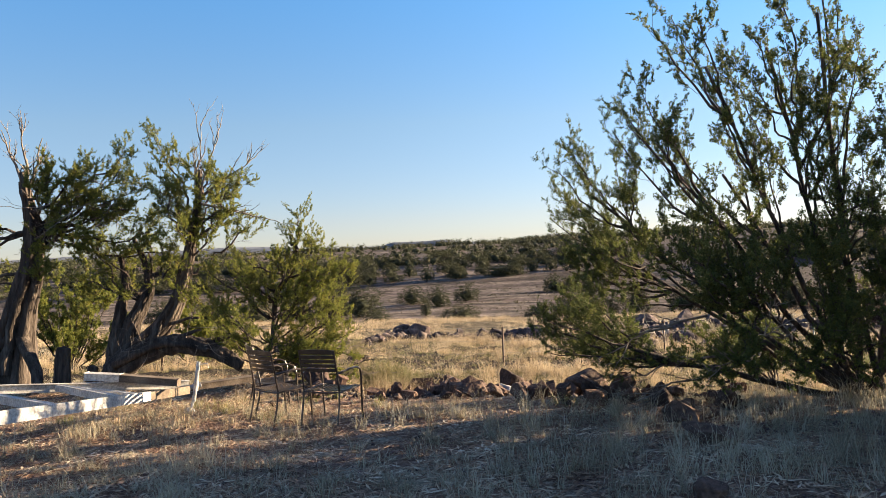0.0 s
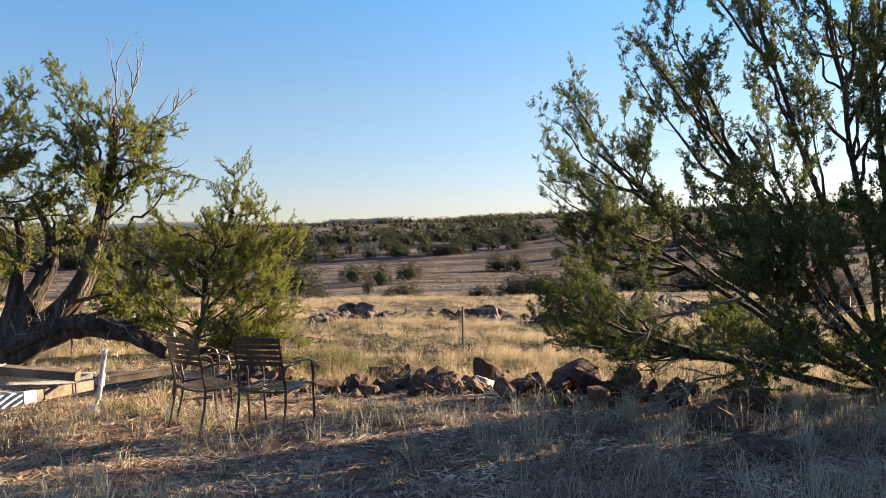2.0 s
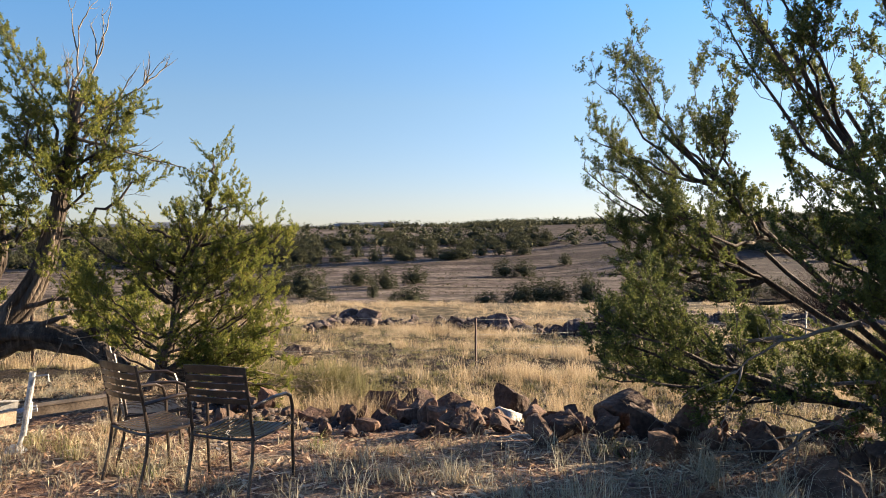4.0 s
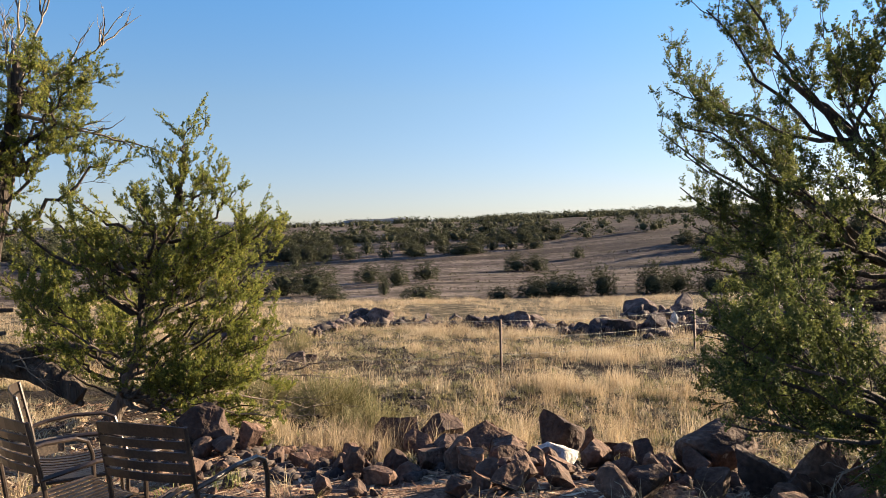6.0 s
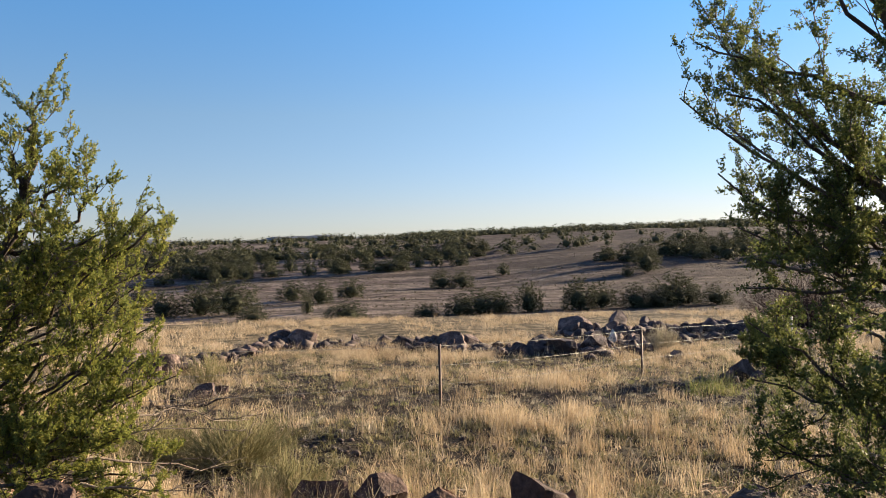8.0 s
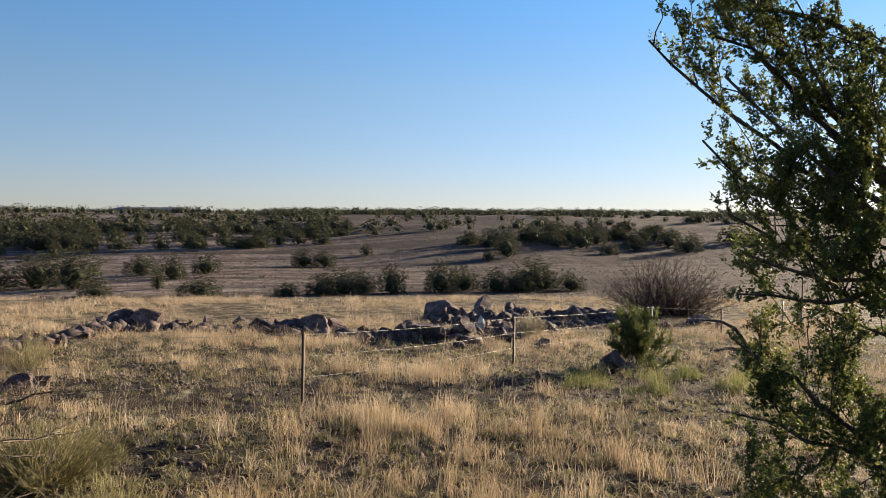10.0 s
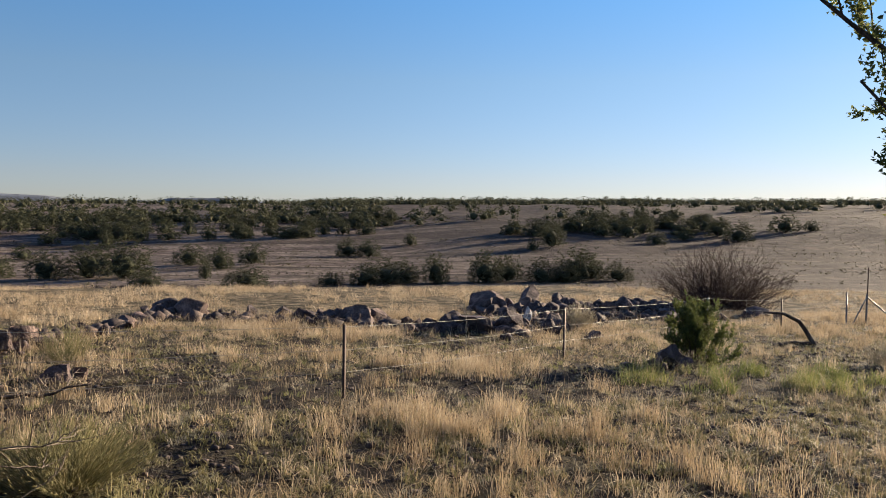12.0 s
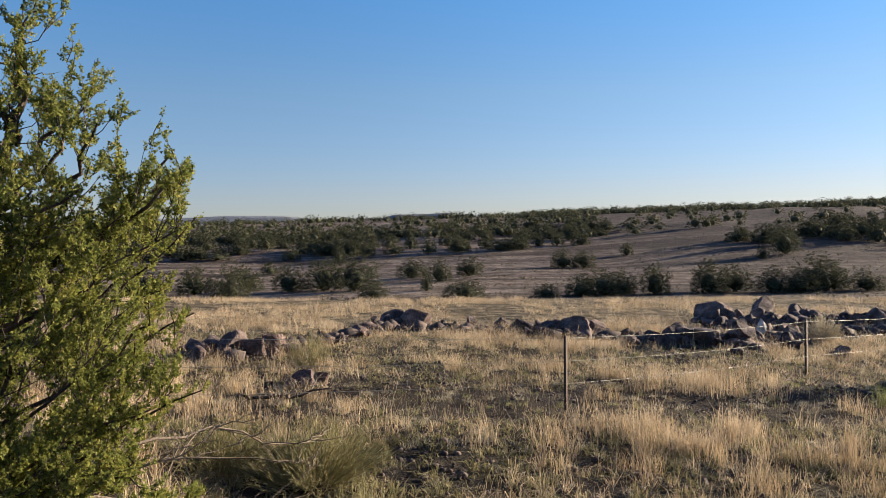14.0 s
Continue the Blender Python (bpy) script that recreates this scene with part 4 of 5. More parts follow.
def old_juniper_leaning():
    rng = np.random.default_rng(24)
    wood, out, dead = Soup(), [], []
    base = (-6.15, 13.1, land1(-6.15, 13.1) - 0.08)
    trunk = np.array([base, (-5.75, 13.0, 0.3), (-5.2, 13.0, 0.65), (-4.85, 13.0, 1.1), (-4.65, 13.0, 1.7), (-4.5, 13.0, 2.35), (-4.35, 13.0, 3.0), (-4.3, 13.0, 3.6)])
    old_stem(wood, trunk, [0.34, 0.26, 0.20, 0.16, 0.135, 0.11, 0.08, 0.05], rng)
    second = np.array([(-5.95, 13.05, 0.1), (-5.75, 13.1, 0.8), (-5.45, 13.1, 1.25), (-5.3, 13.1, 1.7), (-5.6, 13.1, 2.4)])
    old_stem(wood, second, [0.2, 0.16, 0.13, 0.09, 0.05], rng)
    third = np.array([(-6.05, 13.0, 0.1), (-5.95, 13.1, 0.9), (-5.8, 13.2, 1.6), (-5.9, 13.2, 2.1)])
    old_stem(wood, third, [0.14, 0.10, 0.08, 0.05], rng)
    log = np.array([(-6.0, 12.9, 0.0), (-5.4, 12.8, 0.32), (-4.8, 12.65, 0.52), (-4.3, 12.5, 0.46), (-3.85, 12.4, 0.30), (-3.55, 12.4, 0.05)])
    old_stem(wood, log, [0.26, 0.22, 0.19, 0.17, 0.15, 0.12], rng)
    for a, b, r in (((-4.7, 12.6, 0.6), (-4.15, 12.2, 0.75), 0.05), ((-5.2, 12.9, 0.6), (-4.4, 12.9, 0.9), 0.05), ((-4.2, 12.5, 0.5), (-3.4, 12.5, 0.5), 0.06)):
        wood.tube(bend(a, b, 6, -0.05, 0.03, rng), np.linspace(r, r * 0.4, 6), 6, 0.3, rng)
    for tip, s in (((-5.0, 12.9, 3.5), 5), ((-4.7, 12.8, 3.35), 5), ((-4.25, 12.9, 3.75), 6), ((-4.0, 12.9, 3.5), 6), ((-3.55, 12.9, 3.3), 5), ((-3.75, 13.2, 2.9), 5), ((-4.5, 12.7, 2.9), 5), ((-4.9, 12.8, 3.1), 5), ((-4.2, 12.8, 2.7), 5), ((-3.5, 13.4, 2.6), 4)):
        for q in crowded([tip], 0.3, rng, 1):
            limb_with_sprays(wood, out, trunk[s], q, 0.028, rng, per_m=7.5, bare=0.35, lift=0.08, size=0.115, reach=1.15, up=0.15, wob=0.05, leafy=0.86, tufts=5.0)
    for tip in ((-5.0, 12.9, 2.2), (-6.2, 12.9, 2.3), (-5.4, 12.9, 2.6), (-6.6, 12.8, 1.7), (-4.9, 12.9, 1.7)):
        for q in crowded([tip], 0.3, rng, 1):
            limb_with_sprays(wood, out, second[2 + (tip[0] > -5.5)], q, 0.025, rng, per_m=7, bare=0.3, lift=0.05, size=0.115, reach=1.1, up=0.15, wob=0.05, leafy=0.86, tufts=5.0)
    for tip in ((-4.25, 13.0, 4.45), (-3.9, 12.9, 4.25), (-3.35, 12.9, 3.7), (-3.25, 13.3, 2.7)):
        dead_branch(dead, trunk[6], tip, 0.026, rng, 6, 2)
    for k in range(18):
        a = along(log, rng.uniform(0.05, 0.7))[0] + np.array([0, -0.15, rng.uniform(0, 0.15)])
        dead_branch(dead, a, a + np.array([rng.normal(0.1, 0.3), -0.1, rng.normal(0, 0.3)]), 0.008, rng, 3, 1)
    return finish_tree("juniper_tree", wood, out, base, "old leaning juniper with twisted stems and a low arching limb", "junipers round the yard", M_NEEDLE, PLUMES, rng, dead)


def plain_juniper(name, x, y, h, w, seed, label, group, leaf=None, n=11, density=5.0, size=0.14, templates=None):
    rng = np.random.default_rng(seed)
    wood, out = Soup(), []
    base = (x, y, land1(x, y) - 0.05)
    n = int(n * 1.7)
    for k in range(n):
        a, e = 6.283 * k / n + rng.normal(0, 0.25), rng.uniform(0.1, 1.0) ** 0.8
        rad = w * 0.5 * math.cos(e * 1.25) * rng.uniform(0.75, 1.1)
        tip = (x + math.cos(a) * rad, y + math.sin(a) * rad, base[2] + h * (0.22 + 0.78 * e * rng.uniform(0.85, 1.0)))
        limb_with_sprays(wood, out, base, tip, 0.016 * h / 2, rng, per_m=density, bare=0.2, lift=0.1, size=size, reach=0.9, up=0.6, tufts=5.0)
    return finish_tree(name, wood, out, base, label, group, leaf or M_NEEDLE_DARK, templates or PLUMES, rng)


big_juniper()
young_juniper()
old_juniper_bare_top()
old_juniper_leaning()
plain_juniper("juniper_tree", -9.6, 18.5, 3.0, 3.6, 31, "bushy green juniper behind the old trees", "junipers round the yard", M_NEEDLE, templates=PLUMES_PLAIN)
plain_juniper("juniper_tree", -6.4, 19.5, 2.2, 2.8, 32, "bushy green juniper behind the old trees", "junipers round the yard", M_NEEDLE, templates=PLUMES_PLAIN)
# out of view: a juniper added only to throw shade on the yard
plain_juniper("juniper_tree", 8.6, 8.4, 4.6, 5.4, 33, "unseen juniper added beside the yard to shade it", "junipers round the yard", n=16, density=4.5, size=0.26, templates=PLUMES_PLAIN)
plain_juniper("juniper_shrub", 9.35, 21.6, 1.2, 1.7, 34, "small dark green juniper shrub beside a dark rock", "shrubs on the terrace", n=10, density=7, size=0.15)


# ---- far trees ----
def far_crown(seed, clumps, size):
    """A lobed crown of many small clumps, of unit height and width, with gaps."""
    rng = np.random.default_rng(seed)
    s = Soup()
    lobes = []
    for z in np.linspace(0.06, 0.76, 16):
        a, wide = rng.random() * 6.283, 0.33 * math.sqrt(max(0.04, 1 - ((z - 0.18) / 0.66) ** 2))
        rr = wide * rng.uniform(0.3, 1.0)
        lobes.append((rr * math.cos(a), rr * math.sin(a), z, rng.uniform(0.15, 0.24)))
    pos, direc, sz = [], [], []
    for k in range(clumps):
        lx, ly, lz, lr = lobes[rng.integers(len(lobes))]
        d = unit(rng.normal(0, 1, 3))
        p = np.array([lx, ly, lz]) + d * lr * rng.uniform(0.6, 1.0) * np.array([1.15, 1.15, 0.9])
        if k % 5 < 2:
            # the skirt: clumps low down, all round, so that the crown reaches the ground
            a, z = rng.random() * 6.283, rng.uniform(0.02, 0.55)
            rr = 0.41 * math.sqrt(1 - ((z - 0.2) / 0.8) ** 2) * rng.uniform(0.7, 1.0)
            d = np.array([math.cos(a), math.sin(a), 0.1])
            p = np.array([rr * d[0], rr * d[1], z])
        p[2] = p[2] if p[2] > 0.04 else 0.04 + 0.12 * rng.random()
        pos.append(p)
        direc.append(unit(d + np.array([0, 0, 0.6])))
        sz.append(size * rng.uniform(0.7, 1.4))
    return pos, direc, sz, rng




def squat(t):
    """A tuft pressed flatter, for the rounded crowns of far trees."""
    return t[0] * np.array([1.25, 1.25, 0.62]), t[1]


CLUMPS = [squat(plume(np.random.default_rng(90 + k), 6, 4, 0.55, 0.175)) for k in range(6)]
CLUMPS_FAR = [squat(plume(np.random.default_rng(96 + k), 5, 2, 0.6, 0.29)) for k in range(5)]
CLUMPS_LOW = [squat(plume(np.random.default_rng(103 + k), 3, 1, 0.6, 0.50)) for k in range(5)]


def core(seed):
    """The dense inner body of a far crown: a knobbly dome within the clumps."""
    rng = np.random.default_rng(seed)
    bm = bmesh.new()
    bmesh.ops.create_icosphere(bm, subdivisions=2 if seed < 500 else 1, radius=1)
    v = np.array([p.co[:] for p in bm.verts]) * rng.uniform(0.7, 1.15, (len(bm.verts), 1)) * np.array([0.20, 0.20, 0.25]) + np.array([0, 0, 0.28])
    f = np.array([[p.index for p in q.verts] for q in bm.faces])
    bm.free()
    return v, f


def far_tree_template(seed, clumps=640, size=0.092, kinds=None):
    pos, direc, sz, rng = far_crown(seed, clumps, size)
    s, w = Soup(), Soup()
    place_many(s, kinds or CLUMPS, pos, direc, sz, rng)
    s.add(*core(seed))
    for k in range(5):
        w.tube(bend((0, 0, -0.05), (rng.normal(0, 0.14), rng.normal(0, 0.14), 0.5), 5, 0, 0.02, rng), np.linspace(0.035, 0.01, 5), 5)
    return w.mesh("far_trunk"), s.mesh("far_crown")


TEMPLATES = [far_tree_template(400 + k) for k in range(6)]
TEMPLATES_FAR = [far_tree_template(410 + k, 280, 0.118, CLUMPS_FAR) for k in range(6)]


def far_tree(name, x, y, w, h, k, label, group, turn):
    thing = empty(name, pose(x, y, land1(x, y) - 0.06, 0, 0, turn) @ Matrix.Diagonal((w, w, h, 1)), label, "tree", group)
    tm, cm = (TEMPLATES if y < 180 else TEMPLATES_FAR)[k % 6]
    part("trunk", tm, M_BARK, thing)
    part("crown", cm, M_NEEDLE_FAR, thing)
    return thing


def valley_trees():
    r = random.Random(5)
    g = "junipers on the valley floor"
    spots = ((-24.9, 128, 5.6, 3.9), (-19.1, 127.6, 6.4, 4.6), (-13.8, 122, 7.5, 5.2), (-32.3, 131, 5.4, 4.0), (-6.5, 159, 6.4, 3.6), (-0.8, 141, 4.6, 3.7), (5.1, 155, 5.4, 3.6), (-2.6, 117.6, 1.8, 2.6), (2.6, 104.5, 5.5, 2.4),
             (27, 176, 6.2, 3.8), (31.4, 175, 5.2, 3.8), (45.5, 193.8, 3.4, 2.8), (21.0, 106, 6.6, 3.2), (17.5, 104, 4.2, 2.4), (27.5, 106, 4.0, 3.9), (35.5, 108, 5.0, 4.2), (39.6, 110, 5.0, 3.5), (43.5, 107, 4.6, 3.2),
             (70, 172, 2.8, 2.7), (77, 176.5, 6.6, 5.8), (107, 178, 5.2, 3.2))
    for k, (x, y, w, h) in enumerate(spots):
        far_tree("juniper_tree", x, y, w * 1.2, h * 1.28, k, "rounded dark olive juniper on the pale valley floor", g, r.random() * 360)
    more = ((131.8, 178, 8, 5), (158, 191, 9, 4.8), (166, 189.6, 4.6, 3), (-41.8, 188, 4, 2.8), (-27.7, 206, 3.6, 4.8), (50.5, 109, 7.0, 4.6), (56.5, 108, 4.6, 2.6), (47, 107, 5.0, 2.6), (13.0, 104, 3.5, 1.6), (-9.5, 108, 4.2, 1.6), (-40, 128, 6, 4), (-47, 126, 6, 4.5), (53.5, 111, 4, 3.4), (23.5, 107, 4.2, 2.6))
    for k, (x, y, w, h) in enumerate(more):
        far_tree("juniper_tree", x, y, w * 1.2, h * 1.28, k + 3, "rounded dark olive juniper on the pale valley floor", g, r.random() * 360)
    far_tree("juniper_tree", -15.2, 61, 3.4, 3.6, 2, "olive juniper at the brink of the valley", g, 40)
    for k in range(46):
        x, y = r.uniform(78, 152), r.uniform(186, 238)
        if abs((x - 78) * 0.35 - (y - 186)) > 26:
            continue
        far_tree("juniper_tree", x, y, r.uniform(6, 10), r.uniform(4, 6.2), k, "large juniper in a dense stand across the valley", "stand of junipers across the valley", r.random() * 360)
    for k in range(150):
        x = r.uniform(-150, 58)
        y = 214 + r.random() ** 1.3 * 70 - max(0, x) * -0.25
        far_tree("juniper_tree", x, y, r.uniform(4.5, 9), r.uniform(3.4, 6.2), k, "dark juniper on the shaded far bank", "junipers on the far bank", r.random() * 360)


valley_trees()


def far_woods():
    rng = np.random.default_rng(77)
    low = []
    for k in range(5):
        pos, direc, sz, r2 = far_crown(500 + k, 50, 0.18)
        s = Soup()
        place_many(s, CLUMPS_LOW, pos, direc, sz, r2)
        s.add(*core(500 + k))
        low.append((np.concatenate(s.v), np.concatenate(s.f)))
    n = 1900
    y = 265 + rng.random(n) ** 1.5 * 700
    x = rng.uniform(-0.75, 1.25, n) * y
    bare = (x > 0.19 * y) & (x < 0.75 * y) & (y < 400)
    thin = (x > 0.15 * y) & (rng.random(n) < 0.3) & (y < 420)
    keep = ~bare & ~thin
    y2 = rng.uniform(420, 700, 1250)
    x2 = rng.uniform(0.1, 1.15, 1250) * y2
    y3 = rng.uniform(240, 400, 70)
    x3 = rng.uniform(0.15, 0.8, 70) * y3
    x, y = np.concatenate([x[keep], x2, x3]), np.concatenate([y[keep], y2, y3])
    h = rng.uniform(3.2, 6.2, len(x))
    z = land(x, y) - 0.1
    s = Soup()
    pick = rng.integers(0, len(low), len(x))
    for k, (tv, tf) in enumerate(low):
        i = np.where(pick == k)[0]
        th = rng.random(len(i)) * 6.28
        c, sn = np.cos(th)[:, None], np.sin(th)[:, None]
        w = (h[i] * rng.uniform(1.1, 1.7, len(i)))[:, None]
        v = np.stack([(tv[None, :, 0] * c - tv[None, :, 1] * sn) * w + x[i][:, None], (tv[None, :, 0] * sn + tv[None, :, 1] * c) * w + y[i][:, None], tv[None, :, 2] * h[i][:, None] + z[i][:, None]], -1)
        s.add(v.reshape(-1, 3), (tf[None] + (np.arange(len(i)) * len(tv))[:, None, None]).reshape(-1, 3))
    tagged(part("far_juniper_woods", s.mesh("far_juniper_woods"), M_NEEDLE_FAR), "dark juniper woods covering the far rise to the horizon", "woods", kind="stuff")


far_woods()


def valley_scrub():
    rng = np.random.default_rng(78)
    n = 16000
    y = 92 + rng.random(n) * 190
    x = rng.uniform(-0.7, 1.1, n) * y
    k = wavy(x, y, 26, 79) + 0.5 * wavy(x, y, 9, 80) + rng.normal(0, 0.35, n) > 0.12
    x, y = x[k], y[k]
    s = Soup()
    place_many(s, CLUMPS_FAR, np.stack([x, y, land(x, y) - 0.05], -1), np.stack([rng.normal(0, 0.3, len(x)), rng.normal(0, 0.3, len(x)), np.ones(len(x))], -1), rng.uniform(0.25, 0.8, len(x)), rng)
    tagged(part("valley_scrub", s.mesh("valley_scrub"), M_SCRUB), "low scattered scrub over the pale valley floor", "scrub", kind="stuff")


valley_scrub()


# ---- grass ----
def blades(soup, x, y, h, wd, lean, rng, curl=0.35, simple=False):
    """Bent blades of three triangles each, or far off of one."""
    n = len(x)
    z = land(x, y) - 0.01
    a, t = rng.random(n) * 6.283, rng.random(n) * 6.283
    sx, sy = np.cos(t) * wd * 0.5, np.sin(t) * wd * 0.5
    lx, ly = np.cos(a) * lean * h, np.sin(a) * lean * h
    tip = np.stack([x + lx * (1 + curl), y + ly * (1 + curl), z + h * (1 - 0.35 * lean)], -1)
    foot = [np.stack([x - sx, y - sy, z], -1), np.stack([x + sx, y + sy, z], -1)]
    if simple:
        soup.add(np.stack([*foot, tip], 1).reshape(-1, 3), np.arange(n * 3).reshape(-1, 3))
        return
    mx, my, mz = x + lx * 0.4, y + ly * 0.4, z + h * 0.58
    v = np.stack([*foot, np.stack([mx - sx * 0.8, my - sy * 0.8, mz], -1), np.stack([mx + sx * 0.8, my + sy * 0.8, mz], -1), tip], 1)
    f = np.array([(0, 1, 2), (1, 3, 2), (2, 3, 4)])
    soup.add(v.reshape(-1, 3), (f[None] + (np.arange(n) * 5)[:, None, None]).reshape(-1, 3))


def bunches(soup, bx, by, per, radius, hgt, wd, lean, rng, simple=False):
    n = len(bx)
    r = np.repeat(radius, per) * np.sqrt(rng.random(n * per))
    a = rng.random(n * per) * 6.283
    x, y = np.repeat(bx, per) + r * np.cos(a), np.repeat(by, per) + r * np.sin(a)
    h = np.repeat(hgt, per) * rng.uniform(0.45, 1.1, n * per)
    blades(soup, x, y, h, wd * rng.uniform(0.6, 1.4, n * per), np.abs(rng.normal(lean, lean * 0.6, n * per)), rng, simple=simple)


def grass_field(name, area, count, per, radius, hgt, wd, lean, material, label, seed, mask=None, category="grass"):
    rng = np.random.default_rng(seed)
    x0, x1, y0, y1 = area
    x, y = rng.uniform(x0, x1, count), rng.uniform(y0, y1, count)
    if mask is not None:
        k = mask(x, y, rng)
        x, y = x[k], y[k]
    s = Soup()
    n = len(x)
    bunches(s, x, y, per, rng.uniform(radius * 0.5, radius * 1.4, n), hgt * rng.uniform(0.55, 1.3, n), wd, lean, rng, y0 > 20)
    return tagged(part(name, s.mesh(name), material), label, category, kind="stuff")


def in_view(x, y):
    return np.abs(x - 0.12 * (y - 6)) < 3.5 + 0.78 * (y - 5)


def tall_mask(x, y, rng):
    line = np.interp(x, [-5.6, -4.2, -1.6, 2.6, 5.5, 8.0, 10.5, 14.0, 17.5], [23.8, 25.5, 33.0, 31.0, 28.8, 28.4, 32.0, 34.0, 33.8])
    d = 0.3 * np.exp(-((y - line + 1.0) / 1.2) ** 2) + wavy(x, y, 5.5, 31) + 1.1 * wavy(x, y, 1.3, 32) + 0.15 * smooth_step(15, 12, y) + 0.25 * np.exp(-((y - 28) / 2.5) ** 2) - 0.22 * smooth_step(5, 8, x) * smooth_step(26, 23, y)
    return (d - 0.35 * stony(x, y) + rng.normal(0, 0.10, len(x)) > 0.46) & (land(x, y) < -0.40) & in_view(x, y)


def low_mask(x, y, rng):
    return (land(x, y) < -0.35) & in_view(x, y) & (wavy(x, y, 1.1, 33) + rng.normal(0, 0.4, len(x)) > 0.0)


def stony(x, y):
    """Where dark stones and bare crust show between the grass."""
    return wavy(x, y, 4.6, 52) + 0.7 * wavy(x, y, 1.6, 53)


def stalk_mask(x, y, rng):
    return (land(x, y) < -0.4) & in_view(x, y) & (stony(x, y) + rng.normal(0, 0.18, len(x)) < 0.12)


def hummock_mask(x, y, rng):
    return (land(x, y) < -0.35) & in_view(x, y) & (wavy(x, y, 0.9, 54) + rng.normal(0, 0.3, len(x)) > -0.1)


def straw_belt(x, y, rng):
    return in_view(x, y) & (wavy(x, y, 9, 34) + 0.6 * wavy(x, y, 3.2, 35) + rng.normal(0, 0.2, len(x)) > 0.0) & (y + 0.35 * np.maximum(0, x - 18) < 52)


def yard_mask(x, y, rng):
    return (y < 9.3 + 4.6 * smooth_step(-0.6, -3.6, x)) & (wavy(x, y, 2.4, 41) + rng.normal(0, 0.3, len(x)) > 0.08)


grass_field("tall_dry_grass", (-9, 16, 10.8, 16.5), 2900, 50, 0.13, 0.46, 0.0036, 0.32, M_STRAW, "tall straw-coloured bunch grass on the terrace", 61, tall_mask)
grass_field("tall_dry_grass", (-12, 20, 16.5, 23), 3600, 34, 0.16, 0.38, 0.0055, 0.34, M_STRAW, "tall straw-coloured bunch grass on the terrace", 60, tall_mask)
grass_field("tall_dry_grass", (-20, 30, 23, 34), 8500, 22, 0.20, 0.36, 0.009, 0.3, M_STRAW, "tall straw-coloured bunch grass on the terrace", 62, tall_mask)
grass_field("tall_dry_grass", (-42, 50, 30, 54), 15000, 15, 0.26, 0.34, 0.013, 0.45, M_STRAW, "straw-coloured grass at the terrace's edge", 63, straw_belt)
grass_field("short_straw", (-9, 16, 10.8, 18), 2300, 14, 0.06, 0.18, 0.0075, 0.75, M_STRAW, "short straw tufts between dark stones", 73, stalk_mask)
grass_field("short_straw", (-14, 24, 20.5, 34), 4300, 12, 0.13, 0.2, 0.012, 0.7, M_STRAW, "short straw tufts between dark stones", 74, stalk_mask)
grass_field("low_grass", (-9, 16, 10.8, 22), 2000, 30, 0.11, 0.12, 0.0045, 0.8, M_GREYGRASS, "short grey-green tufts between dark stones", 64, low_mask)
grass_field("low_grass", (-20, 30, 22, 36), 3800, 14, 0.18, 0.15, 0.010, 0.7, M_GREYGRASS, "short grey-green tufts between dark stones", 65, low_mask)
grass_field("hummocks", (-9, 16, 10.8, 18), 5600, 18, 0.075, 0.15, 0.0105, 0.85, M_HUMMOCK, "small tight hummocks of olive and straw grass", 76, hummock_mask)
grass_field("hummocks", (-14, 22, 20.5, 30), 6500, 12, 0.10, 0.15, 0.018, 0.9, M_HUMMOCK, "small tight hummocks of olive and straw grass", 77, hummock_mask)
grass_field("single_stalks", (-9, 16, 11.0, 24), 4600, 3, 0.12, 0.36, 0.0034, 0.5, M_STRAW, "scattered thin dry stalks on the terrace", 71, stalk_mask)
grass_field("green_tufts", (-9, 16, 11.5, 26), 1300, 30, 0.10, 0.12, 0.005, 0.8, M_LOWGREEN, "low olive-green tufts on the terrace", 72, low_mask)
grass_field("yard_grass", (-9, 6, 3.5, 14.5), 5200, 20, 0.09, 0.13, 0.0055, 1.0, M_GREYGRASS, "short grey dry grass in the shaded yard", 66, yard_mask)
grass_field("yard_tufts", (-8, 6, 3.8, 9.2), 440, 26, 0.09, 0.30, 0.0048, 0.6, M_GREYGRASS, "taller pale tufts standing about the yard", 75)
grass_field("tall_yard_grass", (0.4, 5.5, 4.4, 8.7), 420, 18, 0.12, 0.44, 0.0046, 0.5, M_GREYGRASS, "long dry stalks beside the rocks", 67, lambda x, y, r: wavy(x, y, 1.6, 43) + 0.15 * (x - 2.4) > 0.1)
grass_field("straw_tufts", (-7, 1.5, 7.8, 13), 300, 30, 0.12, 0.22, 0.0045, 0.6, M_STRAW, "straw-coloured tufts round the trailer and chairs", 68, yard_mask)


def green_mask(x, y, rng):
    return ((x - 8.6) / 2.6) ** 2 + ((y - 19.2) / 1.5) ** 2 < 1


grass_field("green_bunch_grass", (6.5, 12.5, 17, 21.5), 64, 120, 0.24, 0.40, 0.007, 0.6, M_GREENGRASS, "fresh green bunch grass among the straw", 69, green_mask)
grass_field("green_bunch_grass", (-5, 4, 8.6, 10.6), 16, 50, 0.12, 0.22, 0.004, 0.5, M_GREENGRASS, "fresh green tufts beside the rocks", 70)


def stone_mask(x, y, rng):
    return in_view(x, y) & (stony(x, y) + rng.normal(0, 0.3, len(x)) > 0.0) & (land(x, y) < -0.4)


